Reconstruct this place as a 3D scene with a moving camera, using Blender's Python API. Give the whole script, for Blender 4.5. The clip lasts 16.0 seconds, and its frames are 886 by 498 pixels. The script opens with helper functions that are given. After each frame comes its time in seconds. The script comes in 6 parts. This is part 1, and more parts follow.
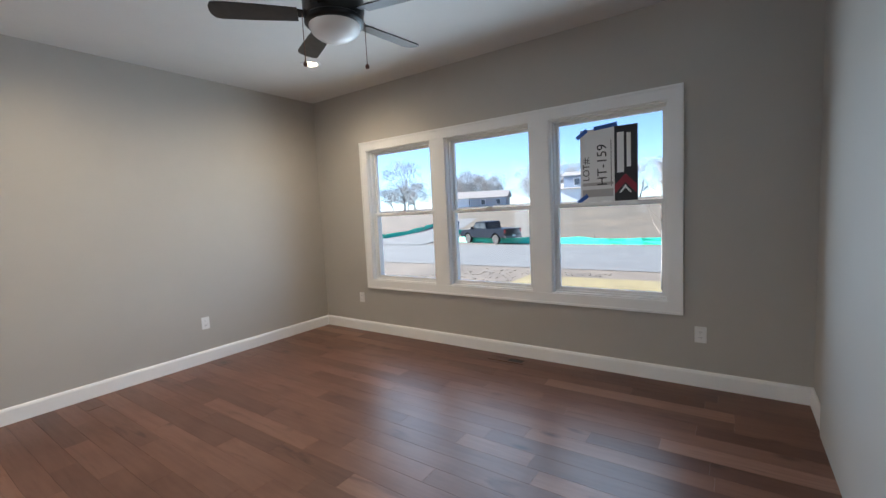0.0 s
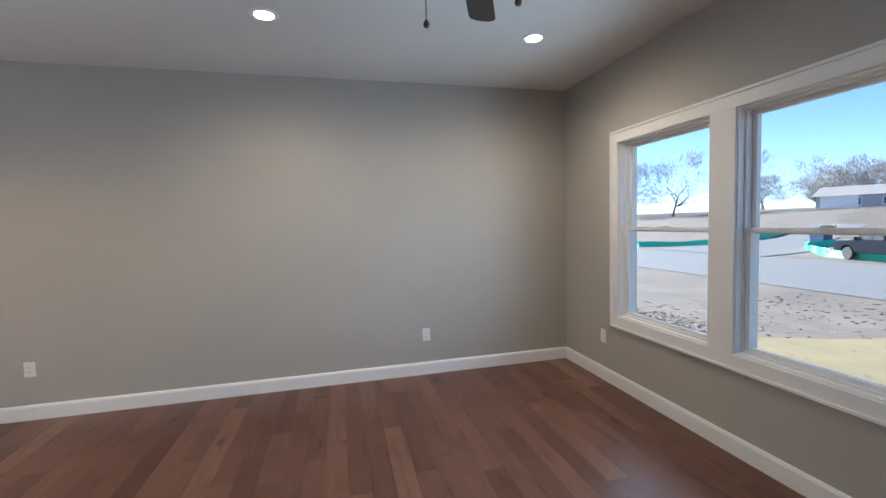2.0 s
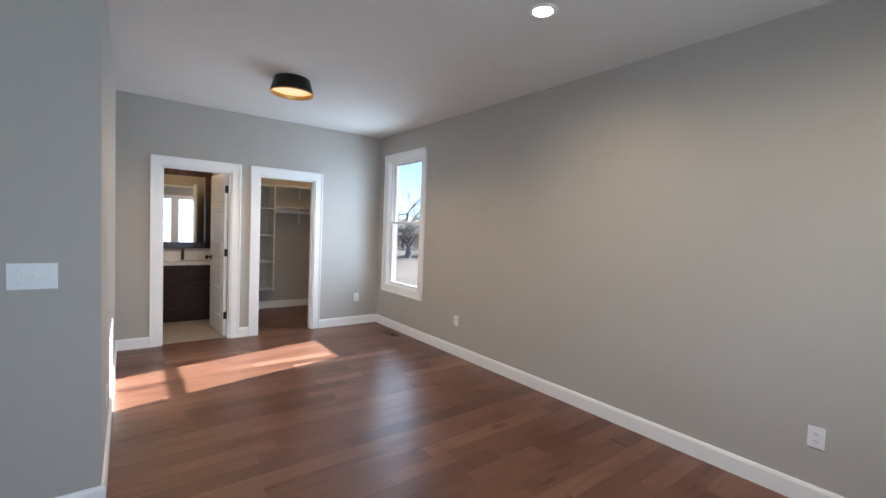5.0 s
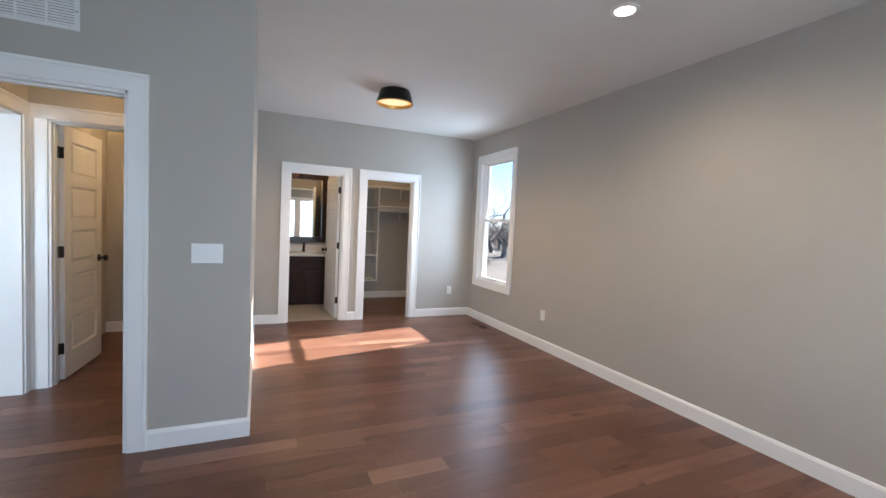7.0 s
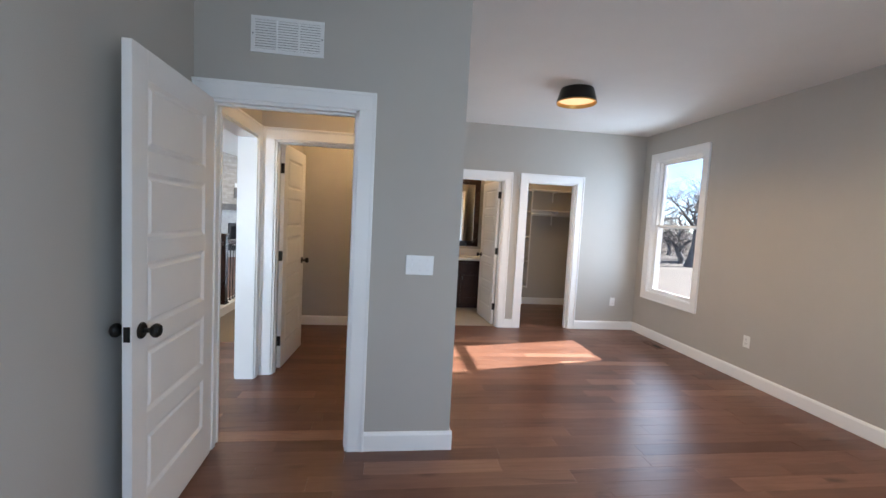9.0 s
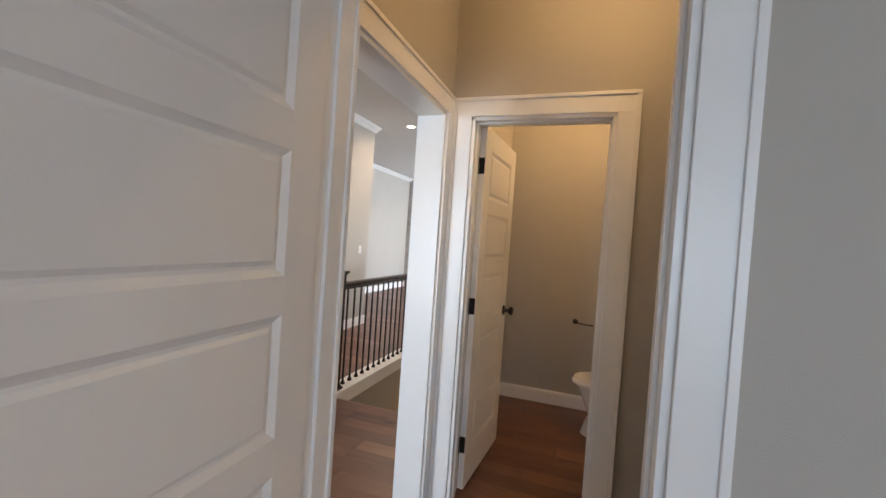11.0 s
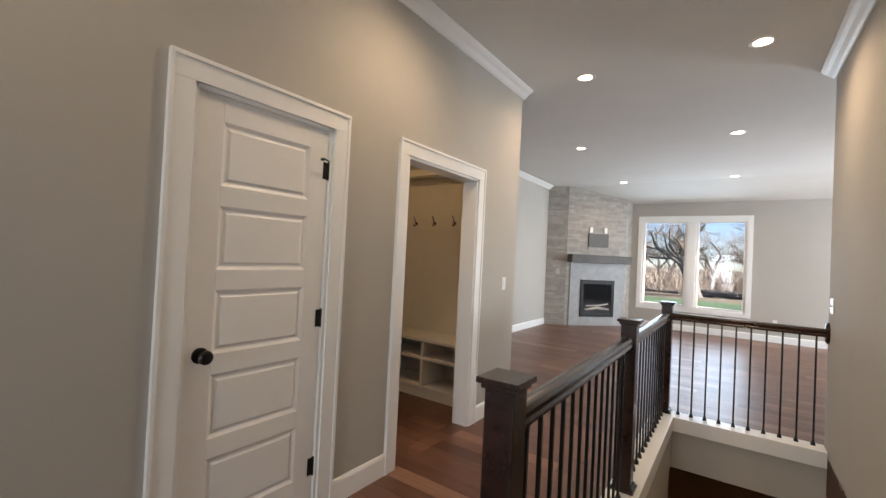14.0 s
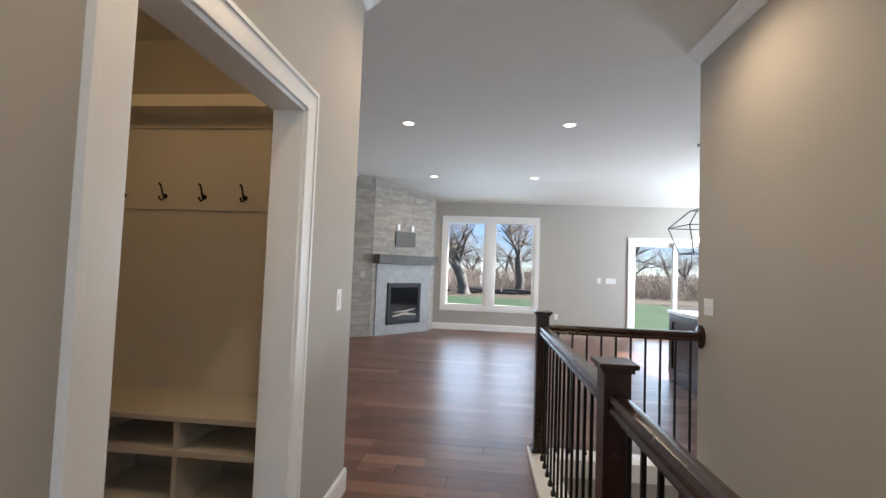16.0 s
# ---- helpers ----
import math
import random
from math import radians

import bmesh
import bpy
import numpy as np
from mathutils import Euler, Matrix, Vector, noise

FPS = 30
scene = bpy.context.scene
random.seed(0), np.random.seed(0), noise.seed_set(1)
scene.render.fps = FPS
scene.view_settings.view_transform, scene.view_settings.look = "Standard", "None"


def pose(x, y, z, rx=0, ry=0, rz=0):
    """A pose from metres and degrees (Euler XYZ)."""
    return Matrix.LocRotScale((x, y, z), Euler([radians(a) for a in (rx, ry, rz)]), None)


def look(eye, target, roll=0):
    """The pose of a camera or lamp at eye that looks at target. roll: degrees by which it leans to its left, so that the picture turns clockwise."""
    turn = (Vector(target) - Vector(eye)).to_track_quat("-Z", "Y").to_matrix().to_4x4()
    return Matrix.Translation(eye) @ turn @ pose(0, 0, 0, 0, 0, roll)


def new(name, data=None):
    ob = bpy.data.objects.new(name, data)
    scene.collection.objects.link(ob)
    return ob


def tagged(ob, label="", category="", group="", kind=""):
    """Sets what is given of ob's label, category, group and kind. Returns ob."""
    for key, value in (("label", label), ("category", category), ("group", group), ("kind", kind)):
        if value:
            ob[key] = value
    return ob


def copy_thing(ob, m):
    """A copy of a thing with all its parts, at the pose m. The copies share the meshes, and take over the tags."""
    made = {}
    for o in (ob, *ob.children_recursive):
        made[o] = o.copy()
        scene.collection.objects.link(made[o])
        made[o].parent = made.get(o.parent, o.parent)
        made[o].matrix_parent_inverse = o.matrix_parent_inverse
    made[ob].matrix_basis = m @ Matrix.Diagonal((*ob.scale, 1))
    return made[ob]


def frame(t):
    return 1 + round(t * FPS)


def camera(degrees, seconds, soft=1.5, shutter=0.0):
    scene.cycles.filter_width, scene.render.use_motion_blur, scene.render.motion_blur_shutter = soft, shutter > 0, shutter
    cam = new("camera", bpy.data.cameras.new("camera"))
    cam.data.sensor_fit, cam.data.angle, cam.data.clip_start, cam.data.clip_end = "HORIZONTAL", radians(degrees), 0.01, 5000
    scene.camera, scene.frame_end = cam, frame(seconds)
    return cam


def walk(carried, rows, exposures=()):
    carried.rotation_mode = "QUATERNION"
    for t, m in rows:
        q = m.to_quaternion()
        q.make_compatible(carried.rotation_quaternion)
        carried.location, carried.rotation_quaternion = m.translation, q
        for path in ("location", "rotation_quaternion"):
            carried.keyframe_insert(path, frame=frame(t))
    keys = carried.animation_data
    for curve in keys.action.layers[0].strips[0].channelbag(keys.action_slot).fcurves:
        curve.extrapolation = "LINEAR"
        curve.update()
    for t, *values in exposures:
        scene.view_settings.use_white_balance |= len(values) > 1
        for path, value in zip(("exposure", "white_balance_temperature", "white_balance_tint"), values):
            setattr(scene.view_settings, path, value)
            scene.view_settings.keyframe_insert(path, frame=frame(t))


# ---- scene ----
cam = camera(93.4, 16.0)

PATH = [
    (0, (0.033, 0.102, 1.356), (-1.105, 1.737, 1.178), -2.8),
    (0.5, (-0.079, 0.352, 1.379), (-1.395, 1.849, 1.21), -2.7),
    (1, (-0.131, 0.669, 1.365), (-1.7, 1.902, 1.229), -2.3),
    (1.5, (-0.174, 1.006, 1.397), (-1.964, 1.89, 1.278), -1.9),
    (2, (-0.316, 1.274, 1.451), (-2.253, 1.756, 1.325), -1.6),
    (2.5, (-0.429, 1.595, 1.492), (-2.425, 1.632, 1.368), -1.1),
    (3, (-0.572, 1.943, 1.436), (-2.526, 1.52, 1.358), -0.1),
    (3.5, (-0.78, 2.178, 1.44), (-2.601, 1.355, 1.365), 0.7),
    (4, (-0.972, 2.415, 1.452), (-2.598, 1.253, 1.371), 1.4),
    (4.5, (-1.116, 2.545, 1.469), (-2.519, 1.124, 1.368), 1.8),
    (5, (-1.177, 2.574, 1.444), (-2.384, 0.983, 1.348), 2.3),
    (7.5, (-1.082, 2.882, 1.389), (-1.799, 1.018, 1.273), 2.7),
    (8, (-1.01, 2.85, 1.386), (-1.597, 0.942, 1.264), 2.8),
    (8.5, (-0.844, 2.721, 1.415), (-1.275, 0.773, 1.277), 3.0),
    (9, (-0.643, 2.516, 1.443), (-0.908, 0.539, 1.303), 3.0),
    (9.5, (-0.519, 2.193, 1.423), (-0.617, 0.2, 1.293), 3.0),
    (10, (-0.42, 1.756, 1.398), (-0.34, -0.24, 1.307), 2.9),
    (10.1, (-0.404, 1.669, 1.399), (-0.258, -0.325, 1.32), 3.1),
    (12.5, (0.203, -0.335, 1.381), (1.403, -1.936, 1.386), 3.1),
    (12.8, (0.395, -0.519, 1.376), (1.674, -2.057, 1.39), 3.0),
    (13, (0.513, -0.634, 1.379), (1.824, -2.144, 1.396), 2.9),
    (13.3, (0.701, -0.803, 1.379), (2.021, -2.305, 1.399), 2.9),
    (13.5, (0.836, -0.934, 1.398), (2.135, -2.454, 1.417), 2.9),
    (13.8, (1.048, -1.077, 1.389), (2.272, -2.659, 1.416), 2.9),
    (14, (1.206, -1.16, 1.404), (2.358, -2.795, 1.435), 2.8),
    (14.5, (1.534, -1.417, 1.412), (2.44, -3.199, 1.457), 2.7),
    (15, (1.82, -1.761, 1.396), (2.437, -3.662, 1.46), 2.5),
    (15.2, (1.943, -1.889, 1.393), (2.447, -3.824, 1.462), 2.2),
    (15.5, (2.071, -2.064, 1.386), (2.436, -4.029, 1.463), 2.3),
    (16, (2.202, -2.422, 1.375), (2.388, -4.411, 1.461), 2.1),
]
EXPOSURES = [(0.0, 2.8, 6150, 7), (2.5, 2.6, 5750, 7), (3.5, 2.6, 6050, 9), (5.0, 2.65, 6150, 9), (8.0, 2.8, 6300, 10), (10.2, 2.7, 6550, 13), (12.5, 2.6, 7450, 15), (13.5, 2.4, 7050, 13), (14.0, 2.35, 7150, 13), (15.0, 2.2, 7000, 13), (16.0, 2.15, 6650, 11)]
walk(cam, [(t, look(eye, target, roll)) for t, eye, target, roll in PATH], EXPOSURES)

# ---- light ----
BED_CAN, HALL_CAN, GREAT_CAN, DRUM_W = 10, 9.5, 7, 11
SUN_WAY = Vector((1.0, 0.212, -0.545)).normalized()
world = bpy.data.worlds.new("sky")
scene.world = world
world.use_nodes = True
wn, wl = world.node_tree.nodes, world.node_tree.links
sky = wn.new("ShaderNodeTexSky")
sky.sky_type = "NISHITA"
sky.sun_disc = False
sky.dust_density, sky.ozone_density, sky.air_density = 0.12, 3.0, 0.6
sky.sun_elevation = radians(28)
sky.sun_rotation = math.atan2(-SUN_WAY.x, -SUN_WAY.y)
wn["Background"].inputs["Strength"].default_value = 0.05
wl.new(sky.outputs["Color"], wn["Background"].inputs["Color"])
sun = new("sun", bpy.data.lights.new("sun", "SUN"))
sun.data.energy, sun.data.angle, sun.data.color = 5.0, radians(0.5), (1.0, 0.97, 0.91)
sun.matrix_world = look((0, 0, 30), Vector((0, 0, 30)) + SUN_WAY)


def window_light(name, x, y, z, w, h, way, power, color=(0.66, 0.82, 1.0)):
    lamp = new(name, bpy.data.lights.new(name, "AREA"))
    lamp.data.shape, lamp.data.size, lamp.data.size_y = "RECTANGLE", w, h
    lamp.data.energy, lamp.data.color, lamp.data.spread = power, color, radians(150)
    lamp.matrix_world = look((x, y, z), Vector((x, y, z)) + Vector(way))
    return lamp


def spot(name, x, y, z, power, color=(1.0, 0.79, 0.56), angle=172):
    lamp = new(name, bpy.data.lights.new(name, "SPOT"))
    lamp.data.energy, lamp.data.color = power, color
    lamp.data.spot_size, lamp.data.spot_blend, lamp.data.shadow_soft_size = radians(angle), 0.9, 0.06
    lamp.location = (x, y, z)
    return lamp


# area lamps standing in for daylight by each window, narrowed as by its reveal
NORTH_FACE, WEST_FACE = 3.547 - 0.02, -4.195 + 0.023
for wx in (-2.9, -1.845, -0.79):
    window_light("window_daylight", wx, NORTH_FACE, 1.34, 0.84, 1.40, (0, -1, 0), 2.1, (0.62, 0.80, 1.0))
window_light("window_daylight", WEST_FACE, -2.33, 1.49, 0.80, 1.70, (1, 0, 0), 4.5, (0.62, 0.80, 1.0))
for wx in (1.49, 2.56):
    window_light("window_daylight", wx, -11.745, 1.48, 0.88, 1.88, (0, 1, 0), 5.0, (0.58, 0.77, 1.0))
window_light("window_daylight", -1.95, -11.745, 1.05, 1.7, 1.9, (0, 1, 0), 8.5, (0.58, 0.77, 1.0))
window_light("window_daylight", -4.17, -10.45, 1.6, 0.95, 1.35, (1, 0, 0), 32, (0.74, 0.87, 1.0))
window_light("window_daylight", -4.17, -9.42, 1.6, 0.7, 1.35, (1, 0, 0), 26, (0.74, 0.87, 1.0))
# added lamp at the assumed, unseen hall window, to brighten the hall
window_light("window_daylight", 1.8, 2.98, 1.25, 0.9, 1.7, (0, -1, 0), 11, (0.74, 0.87, 1.0))


# ---- materials ----
def material(name, color, rough=0.5, metal=0.0, grain=0.0, scale=8.0, bump=0.0, bump_scale=60.0, second=None, spec=0.5):
    """A painted or natural surface: base colour, broad mottling, fine bump."""
    m = bpy.data.materials.new(name)
    m.use_nodes = True
    n, l = m.node_tree.nodes, m.node_tree.links
    b = n["Principled BSDF"]
    b.inputs["Base Color"].default_value = (*color, 1)
    b.inputs["Roughness"].default_value = rough
    b.inputs["Metallic"].default_value = metal
    b.inputs["Specular IOR Level"].default_value = spec
    geo = n.new("ShaderNodeNewGeometry")
    if grain > 0 or second:
        tex = n.new("ShaderNodeTexNoise")
        tex.inputs["Scale"].default_value = scale
        tex.inputs["Detail"].default_value = 6
        tex.inputs["Roughness"].default_value = 0.65
        l.new(geo.outputs["Position"], tex.inputs["Vector"])
        mix = n.new("ShaderNodeMix")
        mix.data_type = "RGBA"
        low = second or tuple(c * (1 - grain) for c in color)
        mix.inputs["A"].default_value = (*low, 1)
        mix.inputs["B"].default_value = (*(color if second else tuple(min(1, c * (1 + grain * 0.6)) for c in color)), 1)
        ramp = n.new("ShaderNodeMapRange")
        ramp.inputs["From Min"].default_value, ramp.inputs["From Max"].default_value = 0.32, 0.68
        l.new(tex.outputs["Fac"], ramp.inputs["Value"])
        l.new(ramp.outputs["Result"], mix.inputs["Factor"])
        l.new(mix.outputs["Result"], b.inputs["Base Color"])
    if bump > 0:
        fine = n.new("ShaderNodeTexNoise")
        fine.inputs["Scale"].default_value = bump_scale
        fine.inputs["Detail"].default_value = 3
        l.new(geo.outputs["Position"], fine.inputs["Vector"])
        bm_node = n.new("ShaderNodeBump")
        bm_node.inputs["Strength"].default_value = bump
        bm_node.inputs["Distance"].default_value = 0.004
        l.new(fine.outputs["Fac"], bm_node.inputs["Height"])
        l.new(bm_node.outputs["Normal"], b.inputs["Normal"])
        vary = n.new("ShaderNodeMapRange")
        vary.inputs["To Min"].default_value, vary.inputs["To Max"].default_value = rough - 0.06, min(1, rough + 0.06)
        l.new(fine.outputs["Fac"], vary.inputs["Value"])
        l.new(vary.outputs["Result"], b.inputs["Roughness"])
    return m


def wood_floor():
    """Stained hickory boards: a tone for each board, streaks along x, knots, satin finish."""
    m = bpy.data.materials.new("wood_floor")
    m.use_nodes = True
    n, l = m.node_tree.nodes, m.node_tree.links
    b = n["Principled BSDF"]
    geo, info = n.new("ShaderNodeNewGeometry"), n.new("ShaderNodeObjectInfo")
    add = n.new("ShaderNodeMath")
    add.operation = "ADD"
    l.new(geo.outputs["Random Per Island"], add.inputs[0])
    l.new(info.outputs["Random"], add.inputs[1])
    frac = n.new("ShaderNodeMath")
    frac.operation = "FRACT"
    l.new(add.outputs[0], frac.inputs[0])
    shift = n.new("ShaderNodeMath")
    shift.operation = "MULTIPLY"
    shift.inputs[1].default_value = 37.0
    l.new(frac.outputs[0], shift.inputs[0])
    comb = n.new("ShaderNodeCombineXYZ")
    l.new(shift.outputs[0], comb.inputs["Z"])
    vec = n.new("ShaderNodeVectorMath")
    vec.operation = "ADD"
    l.new(geo.outputs["Position"], vec.inputs[0])
    l.new(comb.outputs[0], vec.inputs[1])
    scl = n.new("ShaderNodeVectorMath")
    scl.operation = "MULTIPLY"
    scl.inputs[1].default_value = (1.6, 22.0, 1.0)
    l.new(vec.outputs[0], scl.inputs[0])
    streak = n.new("ShaderNodeTexNoise")
    streak.inputs["Scale"].default_value = 1.6
    streak.inputs["Detail"].default_value = 8
    streak.inputs["Roughness"].default_value = 0.7
    streak.inputs["Distortion"].default_value = 0.6
    l.new(scl.outputs[0], streak.inputs["Vector"])
    broad = n.new("ShaderNodeTexNoise")
    broad.inputs["Scale"].default_value = 2.3
    broad.inputs["Detail"].default_value = 3
    l.new(vec.outputs[0], broad.inputs["Vector"])
    tone = n.new("ShaderNodeValToRGB")
    e = tone.color_ramp.elements
    e[0].position, e[0].color = 0.0, (*FLOOR_TONES[0], 1)
    e[1].position, e[1].color = 1.0, (*FLOOR_TONES[4], 1)
    for pos, c in ((0.2, FLOOR_TONES[1]), (0.6, FLOOR_TONES[2]), (0.9, FLOOR_TONES[3])):
        k = e.new(pos)
        k.color = (*c, 1)
    l.new(frac.outputs[0], tone.inputs["Fac"])
    def layer(fac, lo, hi, a, under, factor):
        rng = n.new("ShaderNodeMapRange")
        rng.inputs["From Min"].default_value, rng.inputs["From Max"].default_value = lo, hi
        l.new(fac, rng.inputs["Value"])
        mul = n.new("ShaderNodeMath")
        mul.operation = "MULTIPLY"
        mul.inputs[1].default_value = factor
        l.new(rng.outputs["Result"], mul.inputs[0])
        mix = n.new("ShaderNodeMix")
        mix.data_type = "RGBA"
        mix.blend_type = "MULTIPLY"
        l.new(mul.outputs[0], mix.inputs["Factor"])
        l.new(under, mix.inputs["A"])
        mix.inputs["B"].default_value = (*a, 1)
        return mix.outputs["Result"]
    c = layer(streak.outputs["Fac"], 0.42, 0.75, (0.66, 0.58, 0.54), tone.outputs["Color"], 0.7)
    c = layer(broad.outputs["Fac"], 0.45, 0.7, (0.7, 0.62, 0.6), c, 0.7)
    knot = n.new("ShaderNodeTexVoronoi")
    knot.inputs["Scale"].default_value = 1.0
    ks = n.new("ShaderNodeVectorMath")
    ks.operation = "MULTIPLY"
    ks.inputs[1].default_value = (1.4, 3.6, 1.0)
    l.new(vec.outputs[0], ks.inputs[0])
    warp = n.new("ShaderNodeVectorMath")
    warp.operation = "MULTIPLY_ADD"
    warp.inputs[1].default_value = (0.25, 0.25, 0)
    l.new(broad.outputs["Color"], warp.inputs[0])
    l.new(ks.outputs[0], warp.inputs[2])
    l.new(warp.outputs[0], knot.inputs["Vector"])
    c = layer(knot.outputs["Distance"], 0.12, 0.03, (0.25, 0.2, 0.18), c, 0.8)
    # long dark mineral streaks here and there
    ms = n.new("ShaderNodeVectorMath")
    ms.operation = "MULTIPLY"
    ms.inputs[1].default_value = (1.1, 8.0, 1.0)
    l.new(vec.outputs[0], ms.inputs[0])
    mineral = n.new("ShaderNodeTexNoise")
    mineral.inputs["Scale"].default_value, mineral.inputs["Detail"].default_value = 1.5, 5
    mineral.inputs["Distortion"].default_value = 0.9
    l.new(ms.outputs[0], mineral.inputs["Vector"])
    c = layer(mineral.outputs["Fac"], 0.63, 0.74, (0.42, 0.34, 0.32), c, 0.85)
    l.new(c, b.inputs["Base Color"])
    rough = n.new("ShaderNodeMapRange")
    rough.inputs["To Min"].default_value, rough.inputs["To Max"].default_value = 0.27, 0.42
    l.new(streak.outputs["Fac"], rough.inputs["Value"])
    l.new(rough.outputs["Result"], b.inputs["Roughness"])
    b.inputs["Specular IOR Level"].default_value = 0.4
    bp = n.new("ShaderNodeBump")
    bp.inputs["Strength"].default_value, bp.inputs["Distance"].default_value = 0.12, 0.002
    l.new(streak.outputs["Fac"], bp.inputs["Height"])
    l.new(bp.outputs["Normal"], b.inputs["Normal"])
    return m


def emitter(name, color, strength):
    m = bpy.data.materials.new(name)
    m.use_nodes = True
    b = m.node_tree.nodes["Principled BSDF"]
    b.inputs["Base Color"].default_value = (0.8, 0.8, 0.8, 1)
    b.inputs["Emission Color"].default_value = (*color, 1)
    b.inputs["Emission Strength"].default_value = strength
    return m


def glass_pane():
    m = bpy.data.materials.new("window_glass")
    m.use_nodes = True
    n, l = m.node_tree.nodes, m.node_tree.links
    n.remove(n["Principled BSDF"])
    tr, gl, mix, lw = n.new("ShaderNodeBsdfTransparent"), n.new("ShaderNodeBsdfGlossy"), n.new("ShaderNodeMixShader"), n.new("ShaderNodeLayerWeight")
    tr.inputs["Color"].default_value = (0.955, 0.965, 0.985, 1)
    gl.inputs["Roughness"].default_value = 0.02
    power = n.new("ShaderNodeMath")
    power.operation = "POWER"
    power.inputs[1].default_value = 5.0
    lw.inputs["Blend"].default_value = 0.5
    l.new(lw.outputs["Facing"], power.inputs[0])
    rng_node = n.new("ShaderNodeMapRange")
    rng_node.inputs["To Min"].default_value, rng_node.inputs["To Max"].default_value = 0.025, 0.6
    l.new(power.outputs[0], rng_node.inputs["Value"])
    l.new(rng_node.outputs["Result"], mix.inputs["Fac"])
    l.new(tr.outputs[0], mix.inputs[1])
    l.new(gl.outputs[0], mix.inputs[2])
    l.new(mix.outputs[0], n["Material Output"].inputs["Surface"])
    return m


FLOOR_TONES = ((0.108, 0.048, 0.031), (0.140, 0.065, 0.042), (0.168, 0.080, 0.053), (0.200, 0.098, 0.065), (0.295, 0.162, 0.112))
M_WALL = material("wall_paint", (0.46, 0.437, 0.398), 0.75, grain=0.03, scale=1.5, bump=0.25, bump_scale=220)
M_CEIL = material("ceiling_paint", (0.70, 0.69, 0.665), 0.9, grain=0.025, scale=2.0, bump=0.5, bump_scale=130)
M_TRIM = material("trim_paint", (0.87, 0.87, 0.86), 0.32, grain=0.02, scale=3, bump=0.06, bump_scale=90)
M_DOOR = material("door_paint", (0.85, 0.84, 0.82), 0.38, grain=0.02, scale=3, bump=0.1, bump_scale=140)
M_VINYL = material("window_vinyl", (0.84, 0.84, 0.83), 0.35, grain=0.015, scale=5, bump=0.03)
M_GLASS = glass_pane()
M_BLACK = material("black_metal", (0.012, 0.011, 0.010), 0.35, 0.4, grain=0.2, scale=30, bump=0.05)
M_BRONZE = material("bronze_register", (0.13, 0.062, 0.04), 0.4, 0.0, grain=0.2, scale=20, bump=0.05)
M_ESPRESSO = material("dark_stained_wood", (0.040, 0.017, 0.012), 0.25, second=(0.018, 0.008, 0.006), scale=9, bump=0.1, bump_scale=40)
M_PLASTIC = material("white_plastic", (0.80, 0.80, 0.79), 0.3, grain=0.01, scale=4, bump=0.02)
# near-black colour painted for the shade inside openings
M_OPENING_SHADE = material("opening_shade", (0.02, 0.02, 0.02), 0.6, grain=0.1)
M_FLOOR = wood_floor()
M_SUBFLOOR = material("floor_joint", (0.075, 0.036, 0.024), 0.7, grain=0.3, scale=20)
M_BULB = emitter("lamp_lens", (1.0, 0.80, 0.56), 2.2)
M_DRUM_IN = emitter("drum_diffuser", (1.0, 0.50, 0.13), 0.17)
M_GOLD = material("gold_lining", (0.62, 0.38, 0.12), 0.35, 0.7, grain=0.1, scale=20, bump=0.04)
M_STONE = material("stacked_stone", (0.42, 0.39, 0.355), 0.8, second=(0.25, 0.235, 0.215), scale=6, bump=0.7, bump_scale=30)
M_SLAB = material("grey_surround", (0.36, 0.36, 0.355), 0.5, second=(0.27, 0.275, 0.28), scale=7, bump=0.15, bump_scale=25)
M_MANTEL = material("grey_mantel_wood", (0.085, 0.075, 0.068), 0.55, second=(0.045, 0.04, 0.037), scale=10, bump=0.4, bump_scale=35)
M_FIREBOX = material("firebox_black", (0.008, 0.008, 0.010), 0.45, grain=0.2, scale=10, spec=0.2)
M_MIRROR = material("mirror_glass", (0.9, 0.9, 0.9), 0.01, 1.0)
M_COUNTER = material("quartz_counter", (0.78, 0.76, 0.73), 0.2, grain=0.05, scale=30)
M_TILE = material("bath_floor_tile", (0.50, 0.45, 0.39), 0.35, second=(0.42, 0.375, 0.32), scale=5, bump=0.05)
M_PORCELAIN = material("porcelain", (0.85, 0.84, 0.82), 0.12)
M_CARPET = material("basement_floor", (0.22, 0.15, 0.10), 0.8, second=(0.16, 0.11, 0.075), scale=12, bump=0.5, bump_scale=200)
M_GROUND = material("bare_soil", (0.105, 0.084, 0.067), 0.95, second=(0.055, 0.044, 0.036), scale=0.5, bump=0.8, bump_scale=3)
M_STRAW = material("straw_covered_lawn", (0.165, 0.13, 0.06), 0.95, second=(0.115, 0.092, 0.043), scale=1.2, bump=0.8, bump_scale=12)
M_GRASS = material("green_lawn", (0.047, 0.105, 0.041), 0.9, second=(0.028, 0.068, 0.027), scale=0.6, bump=0.8, bump_scale=15)
M_ROAD = material("concrete_road", (0.092, 0.094, 0.098), 0.85, second=(0.078, 0.08, 0.084), scale=0.5, bump=0.3, bump_scale=10)
M_SILT = material("green_silt_fence", (0.04, 0.58, 0.36), 0.6, second=(0.06, 0.68, 0.45), scale=2, bump=0.2, bump_scale=8)
M_BARK = material("tree_bark", (0.17, 0.16, 0.155), 0.95, second=(0.08, 0.075, 0.072), scale=3, bump=0.8, bump_scale=8)
M_REED = material("dead_stems", (0.45, 0.38, 0.32), 0.9, second=(0.28, 0.235, 0.20), scale=3)
